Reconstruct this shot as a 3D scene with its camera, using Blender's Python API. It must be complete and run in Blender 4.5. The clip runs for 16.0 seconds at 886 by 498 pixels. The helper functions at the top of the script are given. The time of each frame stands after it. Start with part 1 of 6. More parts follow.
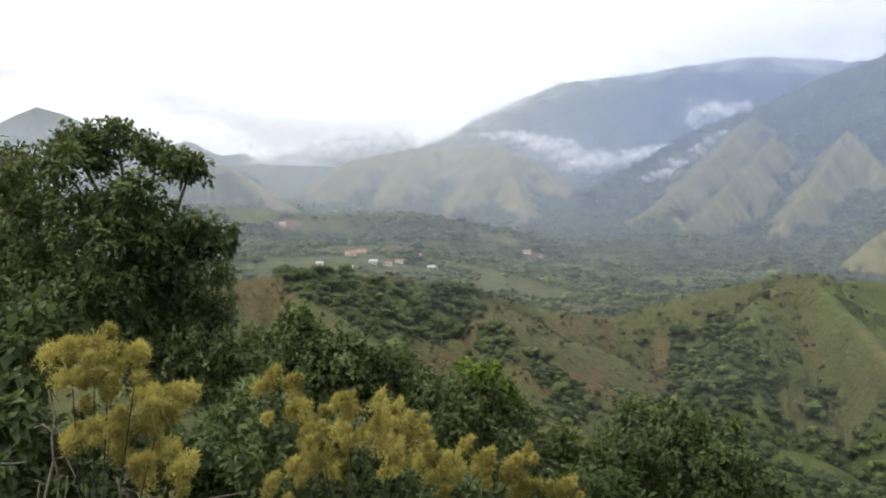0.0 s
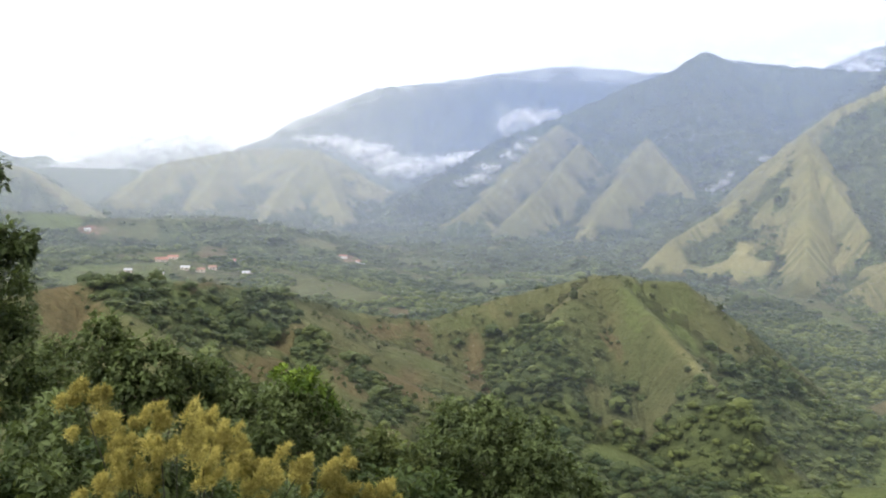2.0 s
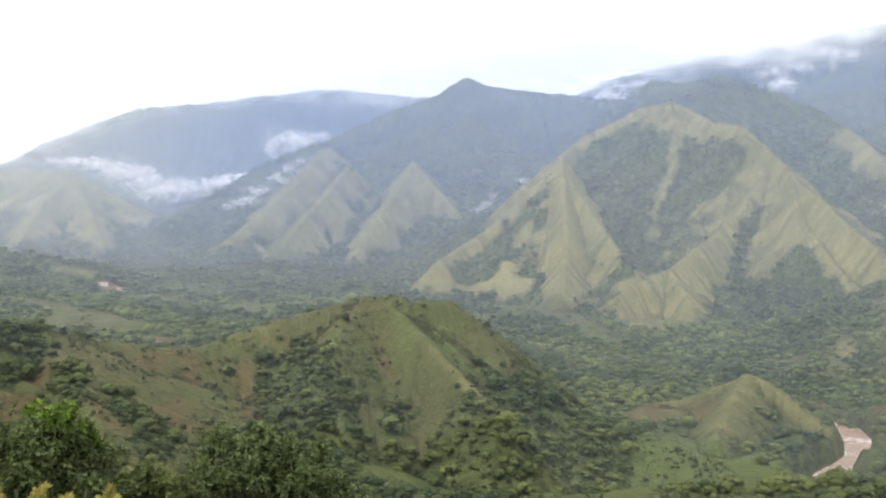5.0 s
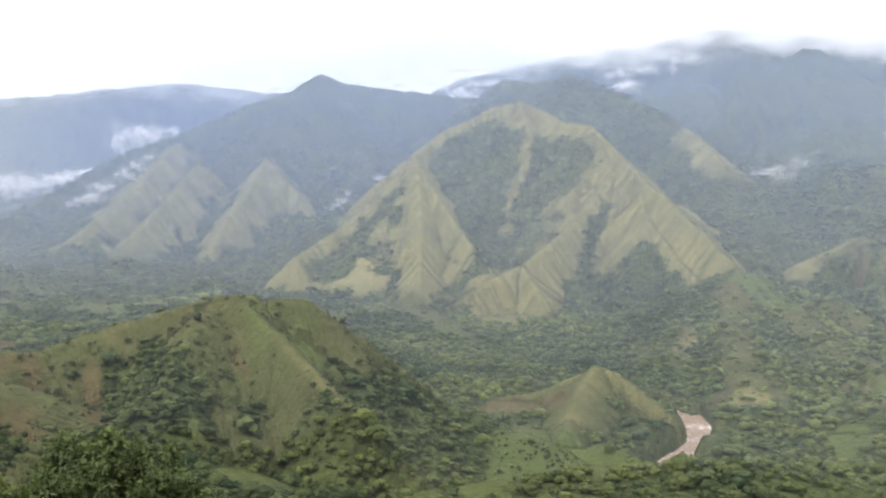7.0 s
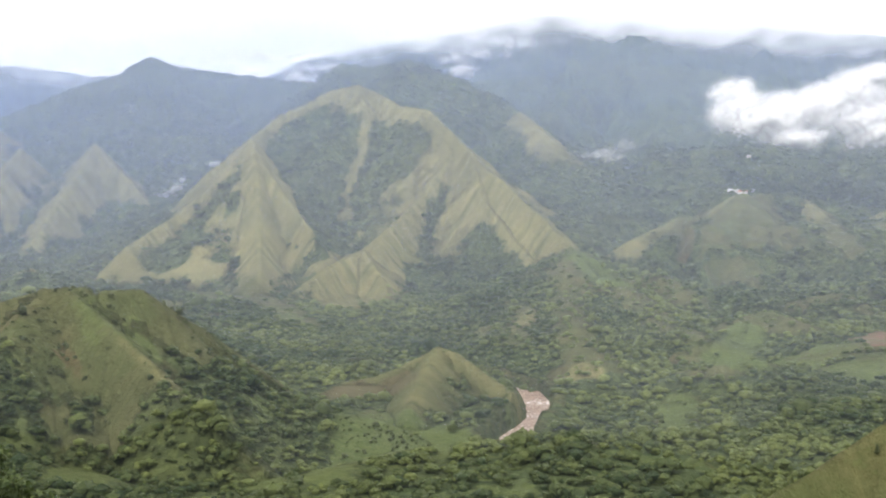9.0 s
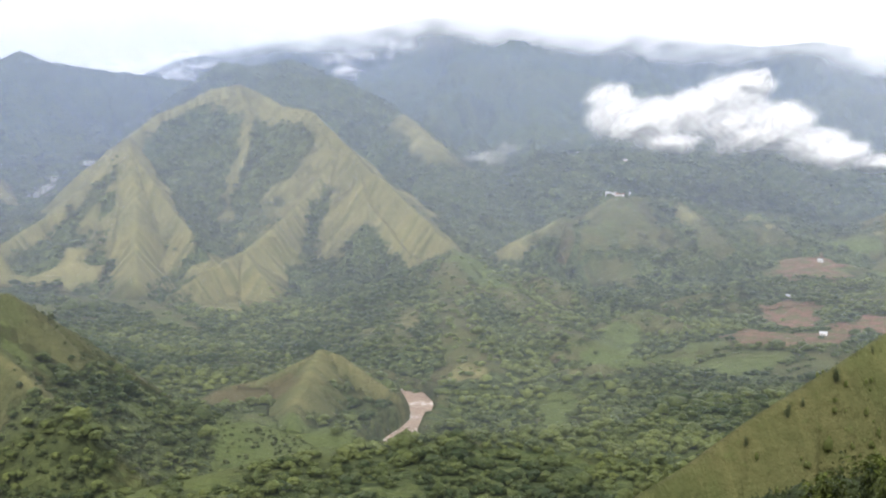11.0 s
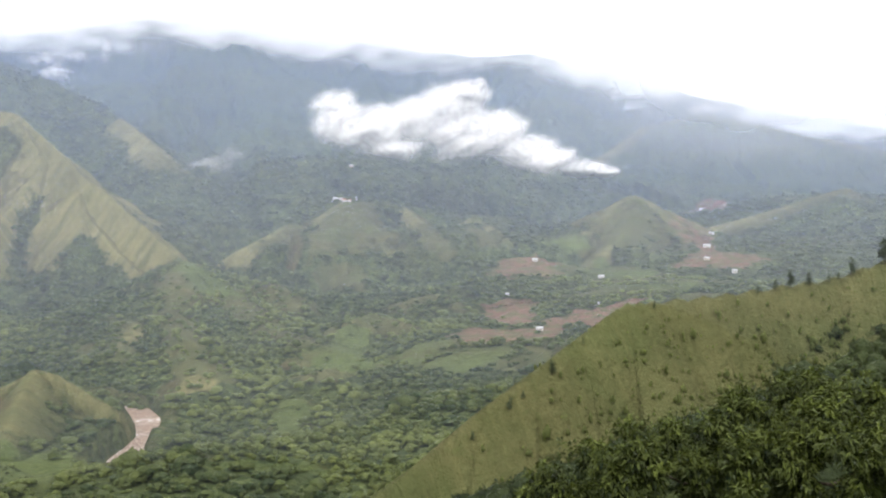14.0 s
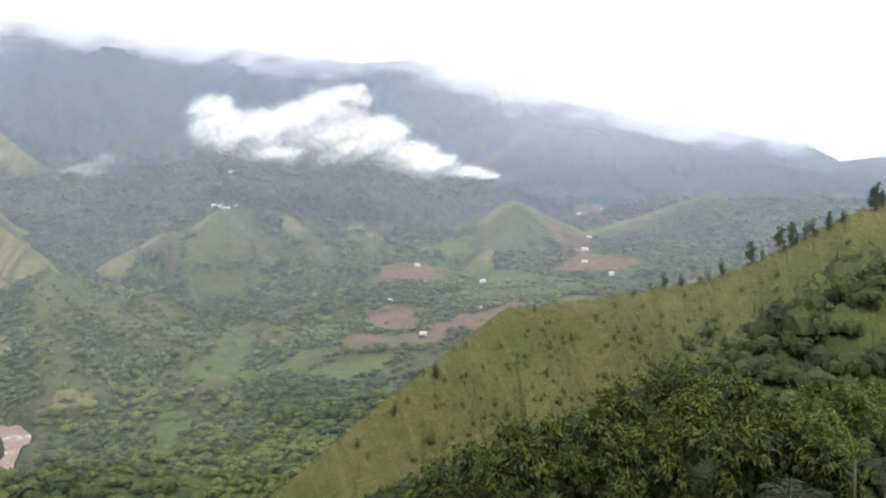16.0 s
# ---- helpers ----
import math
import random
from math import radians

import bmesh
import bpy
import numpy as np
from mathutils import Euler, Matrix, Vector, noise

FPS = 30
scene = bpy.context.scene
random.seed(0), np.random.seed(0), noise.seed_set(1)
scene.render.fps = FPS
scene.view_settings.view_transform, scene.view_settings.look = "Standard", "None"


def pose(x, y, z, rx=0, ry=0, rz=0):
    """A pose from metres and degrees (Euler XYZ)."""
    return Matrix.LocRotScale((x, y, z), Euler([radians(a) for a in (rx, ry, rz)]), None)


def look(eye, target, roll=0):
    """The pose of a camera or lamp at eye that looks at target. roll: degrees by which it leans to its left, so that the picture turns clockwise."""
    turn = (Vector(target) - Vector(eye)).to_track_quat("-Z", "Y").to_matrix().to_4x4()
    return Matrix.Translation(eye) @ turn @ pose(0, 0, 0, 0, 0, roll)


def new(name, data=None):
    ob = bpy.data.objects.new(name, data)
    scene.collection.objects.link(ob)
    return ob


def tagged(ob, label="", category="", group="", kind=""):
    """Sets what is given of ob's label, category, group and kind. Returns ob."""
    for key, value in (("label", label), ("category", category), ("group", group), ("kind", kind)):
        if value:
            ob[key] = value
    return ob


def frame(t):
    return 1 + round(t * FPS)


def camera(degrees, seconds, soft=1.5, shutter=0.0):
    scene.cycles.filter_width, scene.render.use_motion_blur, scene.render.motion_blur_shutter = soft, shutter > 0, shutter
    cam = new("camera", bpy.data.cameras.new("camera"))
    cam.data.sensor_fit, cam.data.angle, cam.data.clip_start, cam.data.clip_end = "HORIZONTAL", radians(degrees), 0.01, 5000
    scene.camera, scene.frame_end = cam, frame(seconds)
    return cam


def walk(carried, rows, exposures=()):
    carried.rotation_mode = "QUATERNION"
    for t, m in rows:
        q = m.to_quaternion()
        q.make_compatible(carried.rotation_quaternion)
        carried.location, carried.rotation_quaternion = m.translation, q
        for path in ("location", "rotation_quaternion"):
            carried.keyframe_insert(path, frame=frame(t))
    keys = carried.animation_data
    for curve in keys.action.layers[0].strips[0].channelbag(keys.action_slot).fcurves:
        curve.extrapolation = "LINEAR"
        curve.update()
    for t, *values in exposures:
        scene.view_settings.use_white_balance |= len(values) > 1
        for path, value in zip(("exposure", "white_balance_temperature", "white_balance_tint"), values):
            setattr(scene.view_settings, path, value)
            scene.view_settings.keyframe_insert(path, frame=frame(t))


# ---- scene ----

# ---- the camera: carried by hand, it turns where it stands on a spur above the valley ----
EYE = (0.0, 0.0, 220.0)
# seconds, pitch, roll, yaw in degrees
PATH = [
    (0.0, -4.50, -0.00, -0.00),
    (0.5, -4.99, 0.01, -2.71),
    (1.0, -4.94, -0.36, -5.22),
    (1.5, -4.52, -0.35, -7.85),
    (2.0, -4.22, -0.30, -10.30),
    (2.5, -3.87, 0.14, -11.76),
    (3.0, -3.53, 0.02, -14.39),
    (3.5, -3.12, -0.27, -16.20),
    (4.0, -3.05, -0.53, -18.09),
    (4.2, -3.10, -0.36, -19.06),
    (6.3, -2.56, -0.07, -28.63),
    (6.5, -2.65, -0.04, -29.17),
    (7.0, -3.08, -0.06, -31.33),
    (7.5, -3.96, -0.26, -33.75),
    (8.0, -4.36, -0.10, -35.77),
    (8.5, -4.02, 0.33, -38.03),
    (8.7, -3.99, 0.49, -38.92),
    (10.8, -4.05, -0.00, -46.76),
    (11.0, -3.96, 0.24, -46.88),
    (11.5, -4.03, 0.88, -51.89),
    (12.0, -4.29, 1.04, -53.39),
    (12.5, -4.05, 0.74, -55.44),
    (13.0, -3.91, 0.72, -57.79),
    (13.5, -3.75, 0.75, -60.30),
    (14.0, -3.75, 0.67, -62.12),
    (14.5, -3.78, 0.70, -63.73),
    (15.0, -3.87, 0.75, -65.40),
    (15.5, -3.74, 0.82, -66.98),
    (16.0, -3.52, 0.89, -68.75),
]
cam = camera(47.03, 16.0, soft=1.9)
walk(cam, [(t, pose(*EYE, 90 + p, r, y)) for t, p, r, y in PATH],
     exposures=[(0.0, 0.19), (1.0, 0.42), (2.5, 0.52), (4.0, 0.48), (8.0, 0.44), (16.0, 0.42)])

# ---- sky and sun: bright overcast with thin places ----
SUN_ELEVATION, SUN_AZIMUTH = 50.0, 245.0
world = bpy.data.worlds.new("overcast_sky")
scene.world = world
world.use_nodes = True


def node(tree, kind, values=None):
    n = tree.nodes.new(kind)
    for key, value in (values or {}).items():
        n.inputs[key].default_value = value
    return n


def build_world():
    tree = world.node_tree
    tree.nodes.clear()
    out = node(tree, "ShaderNodeOutputWorld")
    sky = node(tree, "ShaderNodeTexSky")
    sky.sky_type, sky.sun_disc = "NISHITA", False
    sky.sun_elevation, sky.sun_rotation = radians(SUN_ELEVATION), radians(SUN_AZIMUTH)
    low = node(tree, "ShaderNodeBackground", {"Strength": 0.1})
    tree.links.new(sky.outputs[0], low.inputs[0])
    coord = node(tree, "ShaderNodeTexCoord")
    stretch = node(tree, "ShaderNodeMapping", {"Scale": (1.6, 1.6, 5.0)})
    tree.links.new(coord.outputs["Generated"], stretch.inputs[0])
    clouds = node(tree, "ShaderNodeTexNoise", {"Scale": 1.5, "Detail": 6.0, "Roughness": 0.5})
    tree.links.new(stretch.outputs[0], clouds.inputs["Vector"])
    ramp = node(tree, "ShaderNodeValToRGB")
    ramp.color_ramp.elements[0].position, ramp.color_ramp.elements[0].color = 0.24, (0.80, 0.81, 0.83, 1)
    ramp.color_ramp.elements[1].position, ramp.color_ramp.elements[1].color = 0.46, (1.0, 1.0, 1.0, 1)
    tree.links.new(clouds.outputs[0], ramp.inputs[0])
    deck = node(tree, "ShaderNodeBackground", {"Strength": 1.75})
    tree.links.new(ramp.outputs[0], deck.inputs[0])
    mix = node(tree, "ShaderNodeMixShader", {0: 0.88})
    tree.links.new(low.outputs[0], mix.inputs[1])
    tree.links.new(deck.outputs[0], mix.inputs[2])
    tree.links.new(mix.outputs[0], out.inputs[0])


build_world()
sun = new("sun", bpy.data.lights.new("sun", "SUN"))
sun.data.energy, sun.data.angle, sun.data.color = 2.7, radians(12), (1.0, 0.95, 0.86)
_a, _e = radians(SUN_AZIMUTH), radians(SUN_ELEVATION)
sun.matrix_world = look((1000 * math.sin(_a) * math.cos(_e), 1000 * math.cos(_a) * math.cos(_e), 220 + 1000 * math.sin(_e)), EYE)


# ---- materials ----
def material(name):
    m = bpy.data.materials.new(name)
    m.use_nodes = True
    m.node_tree.nodes.clear()
    return m, m.node_tree


def noise_node(tree, scale, detail=4.0, rough=0.55, vector=None):
    n = node(tree, "ShaderNodeTexNoise", {"Scale": scale, "Detail": detail, "Roughness": rough})
    if vector is None:
        vector = node(tree, "ShaderNodeTexCoord").outputs["Object"]
    tree.links.new(vector, n.inputs["Vector"])
    return n.outputs[0]


def mix_color(tree, fac, a, b, blend="MIX"):
    n = node(tree, "ShaderNodeMix")
    n.data_type, n.blend_type = "RGBA", blend
    for socket, value in ((n.inputs[0], fac), (n.inputs[6], a), (n.inputs[7], b)):
        if isinstance(value, (int, float)):
            socket.default_value = value
        elif isinstance(value, tuple):
            socket.default_value = (*value, 1)
        else:
            tree.links.new(value, socket)
    return n.outputs[2]


def math_node(tree, op, a, b=0.0, c=None, clamp=False):
    n = node(tree, "ShaderNodeMath")
    n.operation, n.use_clamp = op, clamp
    for socket, value in zip(n.inputs, (a, b, c)):
        if value is None:
            continue
        if isinstance(value, (int, float)):
            socket.default_value = value
        else:
            tree.links.new(value, socket)
    return n.outputs[0]


def span(tree, value, low, high, to_low=0.0, to_high=1.0):
    n = node(tree, "ShaderNodeMapRange", {1: low, 2: high, 3: to_low, 4: to_high})
    n.interpolation_type = "SMOOTHSTEP"
    tree.links.new(value, n.inputs[0])
    return n.outputs[0]


def finish(tree, color, rough=0.9, bump=None, bump_distance=1.0, bump_strength=1.0, specular=0.2, metal=0.0):
    out = node(tree, "ShaderNodeOutputMaterial")
    b = node(tree, "ShaderNodeBsdfPrincipled", {"Roughness": rough, "Specular IOR Level": specular, "Metallic": metal})
    if isinstance(color, tuple):
        b.inputs["Base Color"].default_value = (*color, 1)
    else:
        tree.links.new(color, b.inputs["Base Color"])
    if bump is not None:
        n = node(tree, "ShaderNodeBump", {"Strength": bump_strength, "Distance": bump_distance})
        tree.links.new(bump, n.inputs["Height"])
        tree.links.new(n.outputs[0], b.inputs["Normal"])
    tree.links.new(b.outputs[0], out.inputs[0])
    return b


def terrain_material():
    """Woods, grass, dry slopes, fields and bare earth, by the cover that each place has."""
    m, t = material("mountain_land")
    cover = {}
    for name in ("grass", "dry", "lush", "soil", "straw", "damp", "course", "below"):
        read = node(t, "ShaderNodeAttribute")
        read.attribute_name = name
        cover[name] = read.outputs["Fac"]
    pos = node(t, "ShaderNodeTexCoord").outputs["Object"]
    big = noise_node(t, 0.006, 5, 0.55, pos)
    mid = noise_node(t, 0.035, 5, 0.6, pos)
    fine = noise_node(t, 0.22, 6, 0.65, pos)
    tuft = noise_node(t, 1.3, 4, 0.7, pos)
    crown = node(t, "ShaderNodeTexVoronoi", {"Scale": 0.12, "Randomness": 1.0})
    t.links.new(pos, crown.inputs["Vector"])
    each = node(t, "ShaderNodeSeparateColor")
    t.links.new(crown.outputs["Color"], each.inputs[0])
    woods = mix_color(t, span(t, each.outputs[0], 0.1, 0.95), (0.030, 0.046, 0.018), (0.072, 0.092, 0.032))
    woods = mix_color(t, span(t, fine, 0.4, 0.7, 0.0, 0.5), woods, (0.042, 0.058, 0.022))
    woods = mix_color(t, span(t, mid, 0.5, 0.75, 0.0, 0.55), woods, (0.088, 0.108, 0.037))
    meadow = mix_color(t, span(t, mid, 0.3, 0.7), (0.056, 0.062, 0.024), (0.090, 0.086, 0.037))
    meadow = mix_color(t, span(t, fine, 0.45, 0.75, 0.0, 0.7), meadow, (0.040, 0.048, 0.017))
    fall = node(t, "ShaderNodeCombineXYZ")
    t.links.new(math_node(t, "MULTIPLY", cover["course"], 0.075), fall.inputs[0])
    t.links.new(math_node(t, "MULTIPLY", cover["below"], 0.008), fall.inputs[1])
    streak = noise_node(t, 1.0, 5, 0.6, fall.outputs[0])
    run = node(t, "ShaderNodeCombineXYZ")
    t.links.new(math_node(t, "MULTIPLY", cover["course"], 0.42), run.inputs[0])
    t.links.new(math_node(t, "MULTIPLY", cover["below"], 0.035), run.inputs[1])
    blades = noise_node(t, 1.0, 5, 0.65, run.outputs[0])
    meadow = mix_color(t, span(t, noise_node(t, 0.018, 4, 0.6, pos), 0.46, 0.62, 0.0, 0.7), meadow, (0.058, 0.076, 0.026))
    meadow = mix_color(t, span(t, blades, 0.42, 0.72, 0.0, 0.5), meadow, (0.116, 0.116, 0.048))
    pale = mix_color(t, span(t, streak, 0.3, 0.75), (0.196, 0.176, 0.078), (0.126, 0.124, 0.050))
    pale = mix_color(t, span(t, fine, 0.5, 0.78, 0.0, 0.6), pale, (0.070, 0.08, 0.031))
    meadow = mix_color(t, span(t, cover["straw"], 0.2, 0.8), meadow, pale)
    wet = math_node(t, "MULTIPLY_ADD", fine, 0.8, math_node(t, "ADD", cover["damp"], -0.4))
    meadow = mix_color(t, span(t, wet, 0.15, 0.85, 0.0, 0.8), meadow, (0.048, 0.056, 0.021))
    meadow = mix_color(t, span(t, streak, 0.42, 0.66, 0.0, 0.38), meadow, (0.058, 0.066, 0.025))
    earth = mix_color(t, span(t, fine, 0.3, 0.7), (0.074, 0.051, 0.027), (0.122, 0.082, 0.044))
    bright = mix_color(t, span(t, fine, 0.35, 0.7), (0.058, 0.080, 0.023), (0.096, 0.118, 0.038))
    red = mix_color(t, span(t, fine, 0.35, 0.65), (0.112, 0.064, 0.047), (0.196, 0.108, 0.080))
    edge = math_node(t, "MULTIPLY_ADD", fine, 1.3, -0.65)
    edge2 = math_node(t, "MULTIPLY_ADD", mid, 1.1, -0.55)
    rough_edge = math_node(t, "ADD", edge, edge2)

    def masked(name, low=0.38, high=0.62):
        return span(t, math_node(t, "ADD", cover[name], rough_edge), low, high)

    red = mix_color(t, span(t, noise_node(t, 0.06, 6, 0.7, pos), 0.44, 0.60, 0.0, 0.85), red, (0.080, 0.088, 0.036))
    open_land = masked("grass", 0.42, 0.58)
    color = mix_color(t, open_land, woods, meadow)
    color = mix_color(t, math_node(t, "MULTIPLY", masked("dry", 0.2, 0.85), 0.65), color, earth)
    color = mix_color(t, masked("lush"), color, bright)
    color = mix_color(t, span(t, math_node(t, "MULTIPLY_ADD", rough_edge, 0.9, cover["soil"]), 0.4, 0.6), color, red)
    color = mix_color(t, span(t, big, 0.3, 0.7, 0.0, 0.35), color, (0.068, 0.07, 0.031))
    color = mix_color(t, span(t, tuft, 0.3, 0.7, 0.0, 0.3), color, (0.034, 0.04, 0.015))
    relief = math_node(t, "MULTIPLY_ADD", fine, 4.0, math_node(t, "MULTIPLY", tuft, 0.5))
    relief = math_node(t, "MULTIPLY_ADD", mid, 12.0, relief)
    relief = math_node(t, "MULTIPLY_ADD", streak, -7.0, relief)
    relief = math_node(t, "MULTIPLY_ADD", blades, 1.2, relief)
    domes = math_node(t, "MULTIPLY", math_node(t, "SUBTRACT", 1.0, crown.outputs["Distance"]), math_node(t, "SUBTRACT", 1.0, open_land))
    relief = math_node(t, "MULTIPLY_ADD", domes, 6.0, relief)
    finish(t, color, 0.95, relief, 1.0, 0.8, 0.1)
    return m


LAND = terrain_material()

# ---- the shape of the land ----
CRESTS = {}
# crest lines: (side slope, reach of the slope, grass width, rib spacing, rib depth), then x, y, z along the crest
CRESTS["brown_hill"] = [
    ((0.72, 300, 260, 45, 5), [(-116, 456, 164), (-105, 489, 165), (-73, 535, 166), (-27, 579, 159), (16, 610, 148), (59, 637, 133), (110, 661, 123), (156, 672, 134), (194, 673, 143), (229, 667, 151), (252, 669, 150)]),
    ((1.0, 300, 220, 30, 6), [(227, 667, 152), (238, 648, 150), (243, 592, 130), (249, 546, 108), (252, 511, 97)]),
    ((0.95, 260, 200, 30, 6), [(265, 664, 147), (290, 664, 146), (342, 679, 112), (407, 689, 65)]),
    ((0.8, 300, 220, 40, 5), [(229, 667, 151), (187, 612, 131), (161, 568, 108)]),
    ((0.55, 300, 260, 40, 5), [(16, 610, 148), (24, 559, 135), (33, 499, 125), (39, 438, 116)]),
    ((0.55, 300, 260, 40, 5), [(-73, 535, 166), (-60, 476, 156), (-38, 418, 145)]),
]
CRESTS["river_hill"] = [
    ((0.85, 160, 60, 25, 5), [(504, 782, 29), (563, 765, 34), (596, 740, 51), (610, 728, 61), (619, 714, 56), (626, 688, 41), (638, 649, 23)]),
    ((0.8, 160, 40, 25, 5), [(610, 728, 61), (569, 698, 48), (508, 644, 30)]),
]
CRESTS["pyramid_mountain"] = [
    ((1, 500, 170, 80, 16), [(989, 1909, 237), (1117, 1953, 312), (1202, 1961, 365), (1315, 1947, 419), (1368, 1911, 435), (1392, 1856, 410), (1389, 1770, 379), (1368, 1658, 364), (1343, 1549, 309), (1309, 1445, 256), (1299, 1359, 214), (1256, 1219, 149), (1219, 1112, 101), (1159, 983, 71)]),
    ((1, 450, 150, 45, 12), [(1117, 1953, 312), (973, 1690, 270), (948, 1647, 235), (902, 1557, 164), (810, 1403, 71)]),
    ((1, 450, 110, 45, 10), [(973, 1690, 270), (926, 1716, 224), (818, 1715, 156), (703, 1657, 110)]),
    ((1, 400, 110, 45, 10), [(973, 1690, 270), (972, 1586, 193), (948, 1435, 114)]),
    ((1, 450, 120, 45, 10), [(1368, 1658, 364), (1306, 1514, 268), (1206, 1468, 193), (1051, 1399, 127), (983, 1362, 105), (900, 1347, 80), (809, 1310, 50)]),
    ((0.9, 300, 110, 40, 9), [(983, 1362, 105), (958, 1282, 64), (936, 1210, 33)]),
    ((1, 450, 120, 45, 12), [(1309, 1445, 256), (1250, 1364, 184), (1190, 1297, 133), (1096, 1247, 88)]),
    ((1, 400, 90, 45, 12), [(1250, 1364, 184), (1203, 1230, 113), (1152, 1111, 69)]),
    ((0.9, 400, 45, 60, 10), [(1368, 1911, 435), (1313, 1790, 335), (1223, 1707, 248), (1132, 1625, 164)]),
]
CRESTS["dark_peak"] = [
    ((0.8, 600, 0, 120, 25), [(1497, 2600, 343), (1572, 2532, 432), (1616, 2480, 479), (1678, 2426, 551), (1752, 2336, 539), (1804, 2270, 559), (1838, 2217, 528), (1877, 2144, 497), (1919, 1970, 411), (1899, 1848, 340), (1873, 1730, 274)]),
    ((0.8, 400, 45, 80, 12), [(1900, 1919, 393), (1858, 1819, 351), (1787, 1676, 291)]),
]
CRESTS["peak_mountain"] = [
    ((0.85, 700, 0, 110, 22), [(318, 2480, 137), (461, 2660, 212), (569, 2742, 261), (683, 2818, 324), (852, 2824, 390), (1084, 2797, 490), (1174, 2761, 521), (1247, 2729, 573), (1341, 2740, 547), (1561, 2678, 527), (1775, 2663, 518)]),
    ((0.95, 450, 150, 50, 14), [(917, 2326, 311), (850, 2245, 246), (751, 2121, 170), (666, 2023, 99)]),
    ((0.95, 450, 130, 50, 14), [(917, 2326, 311), (936, 2231, 246), (948, 2096, 163)]),
    ((0.95, 450, 130, 50, 14), [(784, 2427, 301), (681, 2301, 220), (566, 2178, 139)]),
    ((0.7, 300, 90, 60, 12), [(809, 2681, 358), (616, 2423, 220), (467, 2252, 137)]),
    ((0.5, 300, 60, 60, 9), [(514, 1933, 81), (494, 1990, 95), (406, 1907, 57)]),
    ((0.45, 200, 60, 60, 6), [(543, 1664, 84), (515, 1672, 69), (464, 1635, 40)]),
]
CRESTS["far_range"] = [
    ((0.7, 900, 0, 200, 40), [(-310, 3888, 218), (-97, 3999, 306), (36, 4050, 363), (172, 4096, 443), (355, 4135, 518), (495, 4171, 572), (637, 4202, 586), (957, 4192, 636), (1269, 4161, 678), (1570, 4110, 657), (1819, 4061, 640)]),
]
CRESTS["yellow_ridge"] = [
    ((0.6, 500, 170, 70, 14), [(-362, 2676, 145), (-266, 2938, 245), (-92, 3099, 283), (28, 3150, 297), (175, 2995, 288), (249, 2889, 243), (333, 2780, 173)]),
    ((0.65, 400, 170, 60, 12), [(175, 2995, 288), (184, 2744, 219), (202, 2492, 122)]),
    ((0.65, 400, 150, 60, 12), [(175, 2995, 288), (85, 2749, 204), (22, 2500, 115)]),
    ((0.6, 400, 120, 60, 12), [(-92, 3099, 283), (-130, 2797, 188), (-189, 2543, 113)]),
]
CRESTS["left_mountain"] = [
    ((0.6, 900, 0, 180, 30), [(-1655, 3309, 237), (-1508, 3488, 381), (-1390, 3536, 436), (-1306, 3569, 405), (-1150, 3569, 336), (-1029, 3554, 293)]),
    ((0.6, 800, 0, 160, 25), [(-1112, 3842, 299), (-985, 3928, 326), (-851, 3908, 272), (-758, 3877, 282), (-651, 3744, 218)]),
    ((0.55, 600, 60, 100, 20), [(-830, 2569, 219), (-711, 2657, 248), (-571, 2690, 234), (-468, 2608, 176), (-355, 2424, 128)]),
]
CRESTS["valley_head"] = [
    ((0.5, 900, 0, 200, 30), [(-908, 4509, 218), (-721, 4594, 281), (-577, 4664, 316), (-373, 4685, 331), (-218, 4695, 301)]),
]
CRESTS["village_ridge"] = [
    ((0.26, 700, 40, 90, 4), [(-630, 1792, 170), (-525, 1878, 157), (-406, 1907, 150), (-251, 1934, 136), (-75, 1949, 135), (17, 1900, 119), (116, 1796, 95), (185, 1690, 67), (236, 1532, 62)]),
    ((0.13, 700, 25, 90, 3), [(-234, 1482, 104), (-120, 1495, 98), (-36, 1480, 92), (57, 1349, 84), (138, 1142, 80)]),
]
CRESTS["right_range"] = [
    ((0.6, 1100, 0, 220, 45), [(2073, 3768, 557), (2198, 3696, 644), (2324, 3618, 712), (2594, 3429, 779), (2816, 3183, 817), (3029, 2910, 875), (3262, 2646, 875), (3411, 2364, 820), (3510, 2214, 792), (3626, 2018, 749), (3731, 1817, 722), (3770, 1612, 729), (3859, 1386, 678), (3974, 1195, 614), (4079, 1000, 548), (4241, 709, 484), (4374, 481, 437), (4398, 123, 370)]),
    ((0.85, 700, 0, 120, 35), [(2781, 2735, 653), (2566, 2231, 436), (2246, 1834, 278)]),
    ((0.85, 700, 0, 120, 35), [(3298, 2081, 677), (2932, 1721, 413), (2532, 1414, 272)]),
]
CRESTS["right_shoulder"] = [
    ((0.6, 900, 30, 120, 20), [(2718, 1010, 250), (3034, 1018, 312), (3256, 979, 394), (3399, 833, 435), (3388, 652, 399), (3380, 371, 327), (3300, 20, 251)]),
    ((0.5, 700, 60, 100, 12), [(2386, 260, 199), (2376, 337, 175), (2308, 442, 140), (2142, 501, 121)]),
]
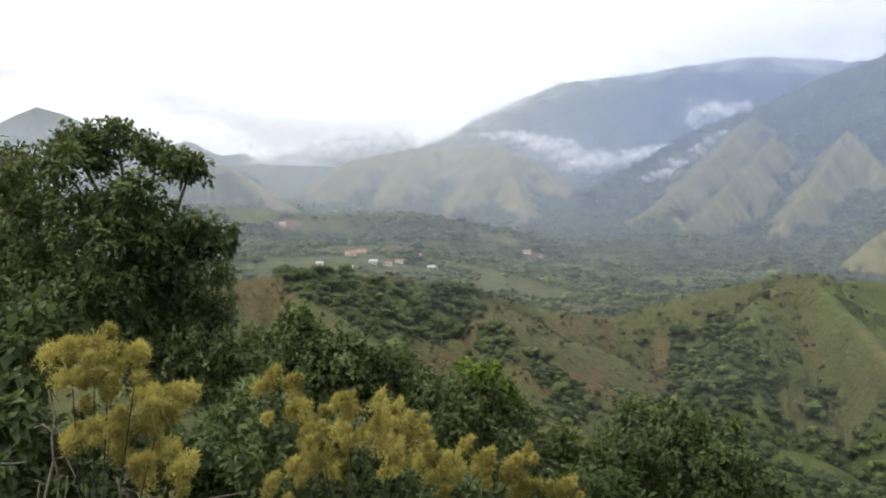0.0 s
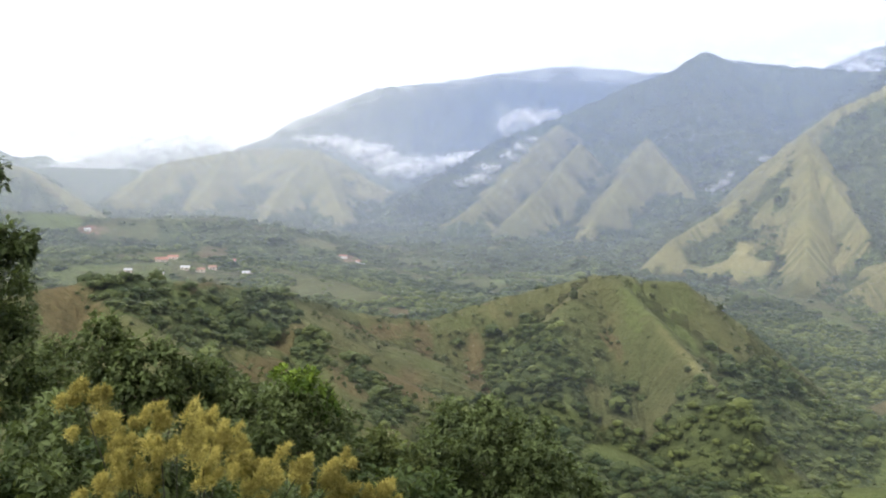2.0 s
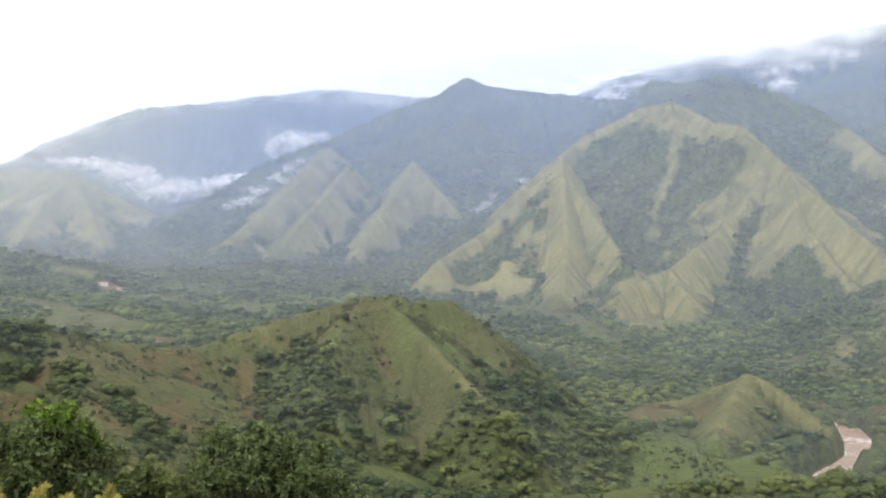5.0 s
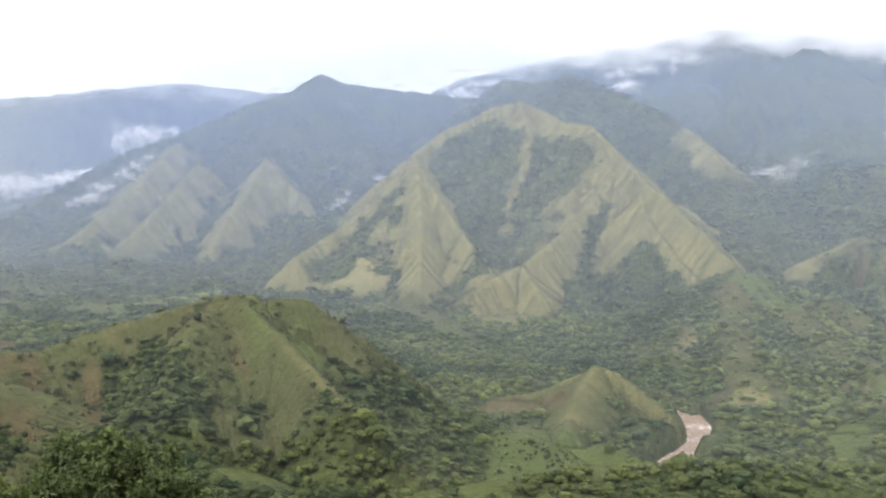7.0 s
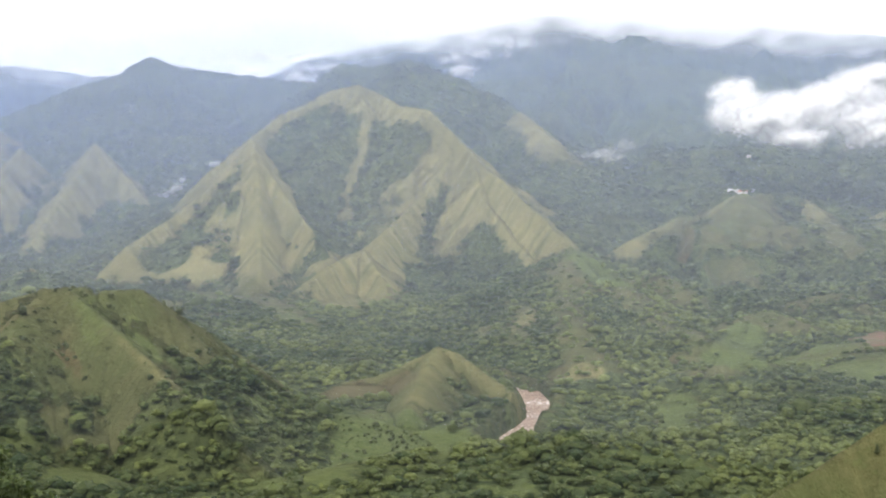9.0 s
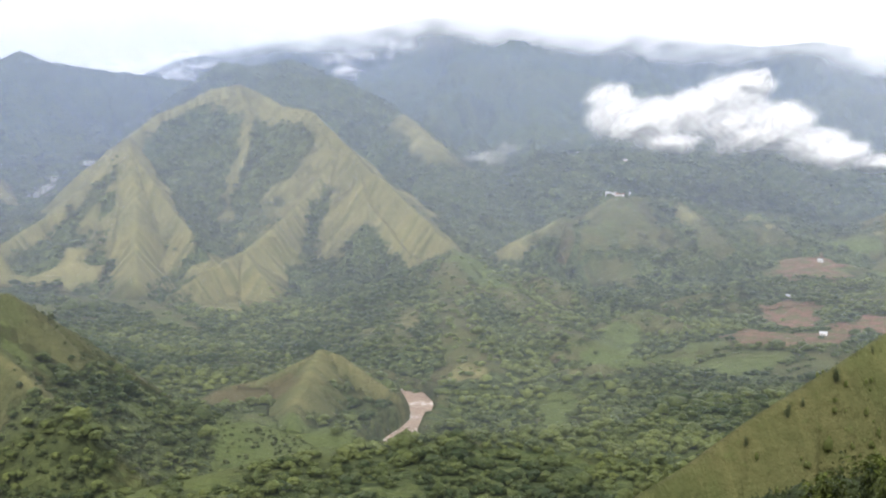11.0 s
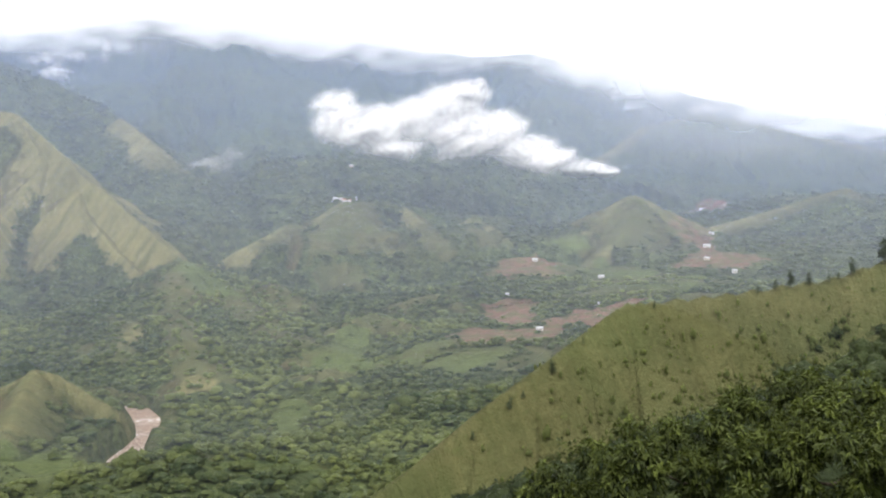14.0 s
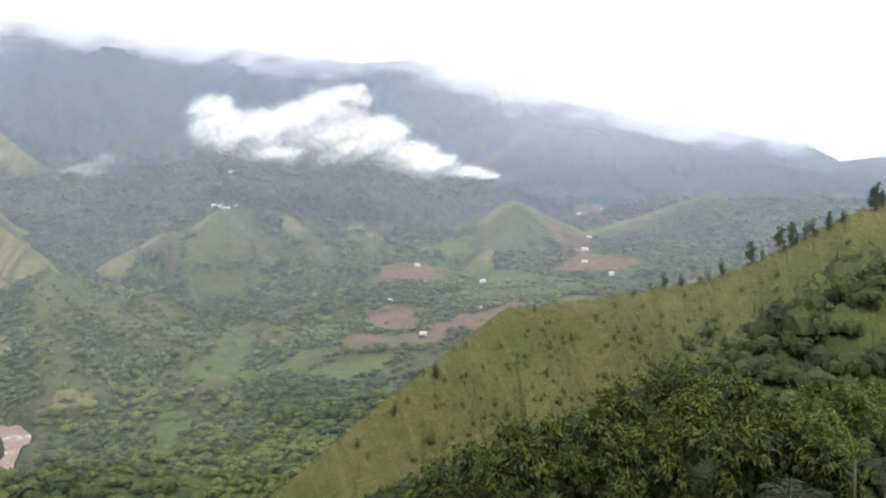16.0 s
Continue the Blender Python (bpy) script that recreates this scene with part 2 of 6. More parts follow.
CRESTS["school_hill"] = [
    ((0.75, 400, 0, 60, 14), [(1858, 1672, 201), (1855, 1443, 201), (1757, 1150, 186), (1848, 1099, 177), (2002, 1027, 151), (2152, 944, 139)]),
    ((0.8, 300, 190, 45, 18), [(1738, 1143, 183), (1662, 1113, 160), (1545, 1071, 112), (1428, 1012, 56)]),
    ((0.8, 300, 190, 45, 18), [(1716, 1122, 170), (1618, 997, 132), (1560, 899, 93)]),
    ((0.7, 250, 150, 40, 12), [(1612, 1184, 144), (1546, 1188, 124), (1432, 1171, 103)]),
    ((0.7, 200, 150, 40, 10), [(1501, 993, 87), (1471, 967, 80), (1411, 911, 50)]),
    ((0.75, 300, 190, 45, 16), [(1854, 1089, 173), (1794, 991, 131), (1704, 884, 81)]),
    ((0.7, 300, 150, 45, 14), [(1973, 974, 143), (1865, 851, 116), (1786, 782, 76)]),
]
CRESTS["red_earth_hill"] = [
    ((0.6, 400, 170, 50, 8), [(1828, 680, 101), (1940, 662, 151), (2052, 640, 188), (2062, 608, 170), (1981, 528, 117), (1894, 463, 81)]),
    ((0.6, 300, 170, 50, 8), [(2052, 640, 188), (1884, 610, 121), (1747, 607, 77)]),
    ((0.25, 300, 60, 60, 5), [(1417, 743, 44), (1527, 747, 61), (1604, 699, 90), (1627, 646, 80), (1606, 558, 60)]),
    ((0.45, 200, 60, 50, 4), [(1323, 641, 25), (1389, 618, 44), (1367, 567, 28)]),
    ((0.5, 150, 60, 50, 3), [(1389, 618, 44), (1314, 588, 29), (1249, 563, 15)]),
    ((0.45, 200, 60, 50, 4), [(1556, 732, 69), (1640, 691, 88), (1624, 626, 67)]),
    ((0.5, 150, 60, 50, 3), [(1640, 691, 88), (1563, 668, 75), (1506, 649, 57)]),
    ((0.3, 200, 60, 60, 5), [(1015, 541, 3), (1072, 540, 13), (1137, 519, 19), (1257, 491, 26), (1425, 470, 34)]),
]
CRESTS["foot_spurs"] = [
    ((0.5, 150, 50, 40, 4), [(1143, 940, 64), (1200, 933, 76), (1168, 859, 57)]),
    ((0.45, 150, 40, 40, 4), [(1063, 713, 39), (1129, 703, 49), (1107, 623, 35)]),
    ((0.45, 150, 40, 40, 4), [(1247, 739, 46), (1302, 704, 58), (1289, 642, 41)]),
    ((0.45, 150, 30, 40, 4), [(826, 582, 33), (876, 560, 37), (860, 511, 29)]),
    ((0.45, 250, 30, 50, 5), [(1219, 1112, 101), (1025, 953, 58), (855, 769, 38), (782, 671, 30)]),
    ((0.4, 250, 20, 50, 5), [(1044, 1077, 61), (931, 936, 43), (801, 825, 32)]),
    ((0.35, 250, 30, 50, 5), [(1159, 983, 71), (1060, 836, 47), (971, 706, 37)]),
    ((0.35, 250, 40, 50, 5), [(1000, 751, 23), (931, 675, 19), (853, 612, 13)]),
]
CRESTS["wooded_slope"] = [
    ((0.6, 300, 0, 25, 3), [(189, -19, 208), (180, -7, 203), (170, 3, 198), (160, 12, 194), (149, 16, 192)]),
]
CRESTS["grass_ridge"] = [
    ((0.85, 600, 500, 26, 6), [(211, 134, 140), (235, 129, 147), (252, 122, 156), (273, 113, 166), (291, 107, 173), (310, 99, 181), (322, 93, 181), (343, 69, 183), (362, 43, 187), (374, 25, 194), (390, -3, 209), (400, -16, 213), (407, -49, 219), (406, -107, 229)]),
]


def lattice(ix, iy, seed):
    v = np.sin(ix * 127.1 + iy * 311.7 + seed * 74.7) * 43758.5453
    return v - np.floor(v)


def smooth_noise(x, y, size, octaves=4, seed=0, gain=0.5):
    """Noise between -1 and 1, with features of that size in metres."""
    total, amp, norm = np.zeros_like(x), 1.0, 0.0
    for o in range(octaves):
        u, v = x / size + 17.3 * o + seed * 3.1, y / size - 9.7 * o + seed * 1.7
        iu, iv = np.floor(u), np.floor(v)
        fu, fv = u - iu, v - iv
        fu, fv = fu * fu * (3 - 2 * fu), fv * fv * (3 - 2 * fv)
        a, b = lattice(iu, iv, seed + o), lattice(iu + 1, iv, seed + o)
        c, d = lattice(iu, iv + 1, seed + o), lattice(iu + 1, iv + 1, seed + o)
        total += amp * ((a * (1 - fu) + b * fu) * (1 - fv) + (c * (1 - fu) + d * fu) * fv)
        norm += amp
        amp *= gain
        size = size / 2
    return total / norm * 2 - 1


def ramp01(v, low, high):
    s = np.clip((v - low) / (high - low), 0, 1)
    return s * s * (3 - 2 * s)


# heights of the valley floor and the lower slopes: x, y, z
FLOOR = [(-400, 300, 150), (-500, 900, 130), (-250, 1400, 105), (60, 1150, 60), (250, 900, 28), (420, 620, 14),
         (700, 720, 0), (560, 760, 3), (820, 860, 6), (900, 620, 14), (1000, 1050, 30), (700, 1250, 38), (350, 1400, 55),
         (1150, 500, 35), (1400, 750, 42), (1700, 900, 60), (1500, 300, 60), (1900, 350, 95), (2300, 1100, 110),
         (200, 2200, 75), (-300, 2800, 120), (-900, 1700, 170), (1100, 1900, 90), (500, 2600, 110), (2600, 200, 170),
         (1000, 100, 40), (600, 250, 60), (380, 380, 70), (0, 500, 95), (3500, 2500, 330), (-800, 3800, 230), (3800, -600, 300)]
RIVER = [(552, 586), (562, 590), (583, 600), (625, 628), (655, 644), (695, 678), (728, 728), (722, 775), (680, 830), (620, 860)]


def valley(x, y):
    num, den = np.zeros_like(x), np.zeros_like(x)
    for px, py, pz in FLOOR:
        w = 1.0 / (((x - px) ** 2 + (y - py) ** 2) / 1e4 + 0.6) ** 2
        num += w * pz
        den += w
    return num / den


def along(line, x, y):
    """Distance in plan to a line of points."""
    best = np.full_like(x, 1e9)
    for p, q in zip(line[:-1], line[1:]):
        dx, dy = q[0] - p[0], q[1] - p[1]
        s = np.clip(((x - p[0]) * dx + (y - p[1]) * dy) / (dx * dx + dy * dy), 0, 1)
        best = np.minimum(best, np.hypot(x - p[0] - s * dx, y - p[1] - s * dy))
    return best


def crest_slopes(line, x, y, slope, reach, dome=0.0):
    """The highest of the slopes that fall from each stretch of a crest; also how far the crest is and the way along it."""
    best = np.full_like(x, -1e9)
    far, way, start = np.zeros_like(x), np.zeros_like(x), 0.0
    for p, q in zip(line[:-1], line[1:]):
        dx, dy = q[0] - p[0], q[1] - p[1]
        length = math.hypot(dx, dy) or 1e-6
        s = ((x - p[0]) * dx + (y - p[1]) * dy) / length ** 2
        side = np.abs((x - p[0]) * dy - (y - p[1]) * dx) / length
        # the highest place of the slope lies uphill of the foot of the perpendicular where the crest itself is steep
        fall = (q[2] - p[2]) / length
        lean = np.clip(fall / math.sqrt(max(slope * slope - fall * fall, 0.05)), -1.5, 1.5)
        s = np.clip(s + lean * side / length * 0.6, 0, 1)
        d = np.hypot(x - p[0] - s * dx, y - p[1] - s * dy)
        z = p[2] + s * (q[2] - p[2]) - slope * reach * np.log1p((np.sqrt(d * d + dome * dome) - dome) / reach)
        over = z > best
        best = np.where(over, z, best)
        far = np.where(over, d, far)
        way = np.where(over, start + s * length, way)
        start += length
    return best, far, way


# outlines of woods, fields, dry grass and bare earth in plan
PLOTS = {}
PLOTS["wood"] = []
PLOTS["wood"].append([(1135, 1925), (1224, 1939), (1288, 1921), (1321, 1826), (1260, 1764), (1213, 1729), (1116, 1630), (1126, 1551), (1080, 1523), (937, 1411), (941, 1439), (1006, 1597), (1073, 1777)])
PLOTS["wood"].append([(1346, 1820), (1346, 1717), (1329, 1595), (1255, 1575), (1199, 1585), (1132, 1587), (1138, 1620), (1226, 1697), (1287, 1750)])
PLOTS["wood"].append([(1245, 1473), (1253, 1450), (1200, 1425), (1153, 1387), (1057, 1291), (1026, 1293), (1099, 1362), (1151, 1414), (1197, 1449)])
PLOTS["wood"].append([(1188, 1326), (1212, 1294), (1182, 1208), (1116, 1109), (1031, 970), (956, 961), (990, 1111), (1041, 1272), (1122, 1333), (1157, 1328)])
PLOTS["wood"].append([(899, 1659), (917, 1649), (893, 1617), (863, 1615)])
PLOTS["wood"].append([(718, 1638), (840, 1690), (916, 1711), (974, 1738), (936, 1682), (867, 1654), (824, 1626), (775, 1573), (735, 1596)])
PLOTS["wood"].append([(921, 1448), (955, 1430), (953, 1410), (897, 1428), (847, 1417)])
PLOTS["wood"].append([(793, 557), (956, 522), (943, 430), (699, 352), (565, 330), (685, 481)])
PLOTS["wood"].append([(861, 710), (793, 590), (773, 582), (762, 629)])
PLOTS["wood"].append([(1717, 500), (1791, 482), (1776, 445), (1711, 433), (1689, 473)])
PLOTS["wood"].append([(281, 611), (314, 620), (341, 614), (363, 594), (318, 572), (289, 593)])
PLOTS["wood"].append([(240, 507), (321, 578), (478, 723), (384, 579), (257, 493)])
PLOTS["tan"] = []
PLOTS["tan"].append([(893, 1422), (978, 1356), (994, 1331), (996, 1281), (838, 1183), (831, 1261)])
PLOTS["tan"].append([(820, 853), (929, 943), (959, 950), (930, 906), (894, 879)])
PLOTS["tan"].append([(737, 691), (785, 718), (786, 696), (772, 661), (759, 653)])
PLOTS["tan"].append([(795, 581), (921, 664), (902, 644), (801, 572)])
PLOTS["tan"].append([(812, 604), (940, 675), (814, 576)])
PLOTS["tan"].append([(236, 621), (241, 608), (249, 564), (263, 548), (246, 527), (242, 569)])
PLOTS["meadow"] = []
PLOTS["meadow"].append([(796, 748), (852, 780), (818, 716), (788, 701), (788, 725)])
PLOTS["meadow"].append([(855, 954), (898, 969), (853, 908), (831, 907)])
PLOTS["meadow"].append([(742, 1527), (798, 1440), (825, 1380), (774, 1203), (730, 1108), (713, 1136), (746, 1313), (716, 1417)])
PLOTS["meadow"].append([(1620, 1144), (1718, 1157), (1797, 1110), (1580, 918), (1528, 876), (1522, 953), (1418, 967), (1393, 996)])
PLOTS["meadow"].append([(1460, 1171), (1578, 1181), (1737, 1241), (1620, 1144), (1501, 1124)])
PLOTS["meadow"].append([(1353, 957), (1391, 972), (1427, 939), (1420, 890), (1358, 862)])
PLOTS["meadow"].append([(1736, 995), (1888, 1027), (1592, 822), (1534, 802), (1574, 880)])
PLOTS["meadow"].append([(1823, 915), (1897, 876), (1675, 740), (1654, 786)])
PLOTS["meadow"].append([(1750, 663), (1958, 649), (2046, 643), (1972, 542), (1854, 469), (1832, 534), (1816, 612)])
PLOTS["meadow"].append([(-203, 1249), (-175, 1312), (-132, 1335), (-17, 1415), (-24, 1338), (-146, 1284), (-193, 1223)])
PLOTS["meadow"].append([(-168, 1481), (-100, 1574), (-92, 1450), (-149, 1377)])
PLOTS["meadow"].append([(278, 1511), (340, 1554), (368, 1415), (329, 1358), (289, 1437)])
PLOTS["meadow"].append([(42, 1297), (81, 1315), (141, 1104), (104, 1108), (62, 1223)])
PLOTS["lush"] = []
PLOTS["lush"].append([(927, 660), (962, 666), (977, 634), (863, 541), (846, 548), (839, 575)])
PLOTS["lush"].append([(676, 521), (755, 567), (747, 544), (698, 504), (673, 498)])
PLOTS["lush"].append([(364, 550), (425, 635), (511, 706), (508, 640), (531, 631), (528, 593), (389, 429), (360, 422), (348, 449), (315, 446)])
PLOTS["lush"].append([(267, 433), (354, 538), (315, 446), (288, 406)])
PLOTS["lush"].append([(1204, 1103), (1216, 1084), (1208, 1014), (1128, 916), (1110, 937), (1152, 1038)])
PLOTS["lush"].append([(154, 483), (190, 531), (211, 520), (186, 475), (162, 469)])
PLOTS["lush"].append([(253, 460), (282, 487), (325, 520), (258, 434)])
PLOTS["lush"].append([(938, 502), (1003, 505), (1027, 461), (1003, 444), (944, 449), (919, 475)])
PLOTS["lush"].append([(1574, 626), (1759, 614), (1624, 455), (1552, 496), (1570, 595)])
PLOTS["lush"].append([(931, 637), (999, 620), (862, 535), (836, 559)])
PLOTS["lush"].append([(748, 577), (774, 570), (773, 549), (704, 518), (707, 539)])
PLOTS["lush"].append([(973, 589), (1051, 596), (1049, 557), (971, 544)])
PLOTS["lush"].append([(233, 645), (240, 631), (264, 636), (275, 630), (270, 594), (249, 574), (238, 603)])
PLOTS["lush"].append([(266, 632), (280, 631), (280, 608), (268, 594)])
PLOTS["dry"] = []
PLOTS["dry"].append([(498, 757), (539, 771), (584, 735), (559, 699), (519, 734), (481, 723)])
PLOTS["dry"].append([(210, 613), (222, 616), (221, 582), (216, 592)])
PLOTS["dry"].append([(135, 651), (144, 644), (133, 579), (122, 590)])
PLOTS["dry"].append([(37, 605), (98, 652), (100, 645), (56, 600)])
PLOTS["dry"].append([(-8, 502), (12, 527), (14, 511), (-7, 482)])
PLOTS["dry"].append([(52, 524), (87, 579), (94, 544), (76, 512)])
PLOTS["dry"].append([(-101, 1743), (-48, 1730), (-46, 1506), (-82, 1463)])
PLOTS["dry"].append([(127, 1089), (161, 1073), (152, 1035), (129, 1061)])
PLOTS["soil"] = []
PLOTS["soil"].append([(1284, 624), (1399, 637), (1324, 568), (1235, 514), (1162, 521)])
PLOTS["soil"].append([(1566, 738), (1689, 708), (1621, 639), (1540, 641), (1503, 674)])
PLOTS["soil"].append([(1075, 563), (1152, 579), (1147, 514), (1183, 492), (1318, 491), (1324, 473), (1180, 447), (1048, 443), (1039, 494)])
PLOTS["soil"].append([(1290, 481), (1378, 440), (1398, 407), (1243, 448)])
PLOTS["soil"].append([(2038, 536), (2011, 477), (1861, 422), (1724, 320), (1685, 364), (1684, 462), (1850, 449), (1991, 504)])
PLOTS["soil"].append([(2710, 672), (2770, 601), (2427, 532), (2562, 609)])
PLOTS["grove"] = []
PLOTS["grove"].append([(144, 635), (161, 647), (184, 596), (185, 577), (181, 554), (186, 537), (152, 513), (133, 570), (140, 610)])
PLOTS["grove"].append([(45, 446), (55, 477), (71, 497), (68, 459), (52, 433)])
PLOTS["grove"].append([(22, 552), (35, 571), (34, 497), (25, 497)])
PLOTS["grove"].append([(-10, 564), (4, 566), (7, 548), (-7, 512)])
PLOTS["grove"].append([(327, 57), (349, 30), (362, 8), (379, -15)])
PLOTS["scrub"] = []
PLOTS["scrub"].append([(-79, 513), (-56, 542), (-16, 578), (-7, 567), (-12, 518), (-31, 479), (-63, 471)])

# smaller rounded fields, clearings and bare earth: x, y, half width, half depth, turn
PATCHES = {}
PATCHES["soil"] = [(1565, 663, 58, 60, -67), (1285, 574, 37, 65, -65), (1254, 460, 63, 45, -69), (1099, 470, 29, 30, -66), (2002, 500, 34, 130, -75), (1725, 402, 93, 60, -76), (2637, 630, 63, 50, -76), (1090, 556, 20, 20, -62), (-73, 1570, 27, 35, 2), (-276, 1815, 20, 25, 8), (153, 1709, 33, 15, -5), (-70, 1530, 25, 18, 2)]
PATCHES["lush"] = [(758, 562, 22, 45, -53), (986, 496, 27, 25, -63), (1031, 673, 30, 40, -56), (947, 648, 35, 35, -55), (1030, 574, 26, 30, -60), (440, 584, 36, 40, -36), (755, 558, 26, 40, -53), (728, 1172, 22, 40, -31), (268, 615, 11, 35, -23), (-159, 1278, 64, 60, 7), (342, 1509, 51, 50, -12), (-354, 1858, 52, 50, 10), (245, 627, 9, 40, -21), (942, 662, 38, 30, -54), (746, 550, 20, 35, -53), (1784, 685, 63, 60, -68)]
PATCHES["lush"] += [(980, 507, 42, 25, -62), (1221, 1099, 18, 60, -48), (1207, 1067, 40, 30, -48), (-205, 1214, 41, 30, 9), (973, 645, 32, 35, -56), (990, 588, 19, 30, -59)]
PATCHES["dry"] = [(900, 904, 22, 50, -44), (779, 700, 26, 45, -48), (915, 665, 15, 35, -54), (402, 609, 18, 40, -33), (45, 487, 10, 20, -5), (14, 551, 12, 20, -1), (-26, 567, 17, 25, 2), (-89, 492, 16, 30, 10), (103, 637, 8, 30, -9), (127, 588, 10, 15, -12), (-6, 481, 9, 20, 0), (765, 726, 14, 25, -46), (776, 698, 12, 25, -48), (914, 674, 16, 25, -53), (890, 891, 16, 25, -44), (1447, 1063, 15, 40, -53)]
PATCHES["dry"] += [(-165, 1406, 31, 25, 6), (-278, 1814, 18, 20, 8), (-19, 1407, 19, 12, 0), (134, 1075, 15, 15, -7)]
PATCHES["wood"] = [(157, 576, 24, 45, -15), (141, 550, 18, 45, -14), (-48, 531, 35, 30, 5), (293, 582, 21, 50, -26), (226, 503, 18, 40, -24), (-274, 1474, 58, 60, 10)]
PATCHES["grass"] = [(-93, 1356, 83, 70, 3), (-227, 1829, 61, 60, 7), (80, 1241, 41, 60, -3), (-134, 1313, 43, 15, 5), (-47, 1323, 44, 10, 2)]
PATCHES["grove"] = [(155, 573, 24, 60, -15), (151, 534, 18, 40, -15), (-16, 549, 25, 35, 1), (24, 535, 8, 25, -2), (249, 494, 18, 30, -26), (209, 560, 7, 18, -20), (61, 502, 14, 25, -6), (193, 512, 24, 22, -20), (330, 603, 22, 30, -28), (645, 1030, 26, 30, -32), (-238, 1460, 32, 30, 9), (7, 579, 19, 25, 0), (-29, 473, 15, 25, 3), (-36, 512, 14, 25, 4)]
OWNERS = ["ground", *CRESTS]
# how strawy the grass of each landform is, and how much of it is dry brown
# how round the tops of the low hills are
ROUND = {"school_hill": 15.0, "red_earth_hill": 18.0, "foot_spurs": 18.0, "village_ridge": 40.0, "river_hill": 4.0, "brown_hill": 2.5}
STRAW = {"pyramid_mountain": 0.85, "peak_mountain": 0.75, "brown_hill": 0.0, "yellow_ridge": 1.0, "dark_peak": 0.8, "school_hill": 0.62, "left_mountain": 0.6,
         "right_shoulder": 0.4, "red_earth_hill": 0.45, "river_hill": 0.3, "grass_ridge": 0.1}
DRY = {"brown_hill": 0.0, "river_hill": 0.0, "school_hill": -0.15, "foot_spurs": -0.1, "grass_ridge": -0.4, "village_ridge": -0.1}


def gullies(way, below, wave, seed):
    """1 along the bottom of runnels that go down a slope at uneven spacing, 0 on the ribs between them."""
    return 1 - np.clip(np.abs(smooth_noise(way, below, 0.8 * wave, 2, seed, 0.35)) * 2.6, 0, 1)


def inside_plot(outline, x, y):
    """Distance in plan to the edge of an outline, positive inside it."""
    far, inside = np.full_like(x, 1e9), np.zeros(x.shape, bool)
    for p, q in zip(outline, outline[1:] + outline[:1]):
        dx, dy = q[0] - p[0], q[1] - p[1]
        s = np.clip(((x - p[0]) * dx + (y - p[1]) * dy) / (dx * dx + dy * dy + 1e-6), 0, 1)
        far = np.minimum(far, np.hypot(x - p[0] - s * dx, y - p[1] - s * dy))
        if dy:
            inside ^= ((p[1] > y) != (q[1] > y)) & (x < p[0] + dx * (y - p[1]) / dy)
    return np.where(inside, far, -far)


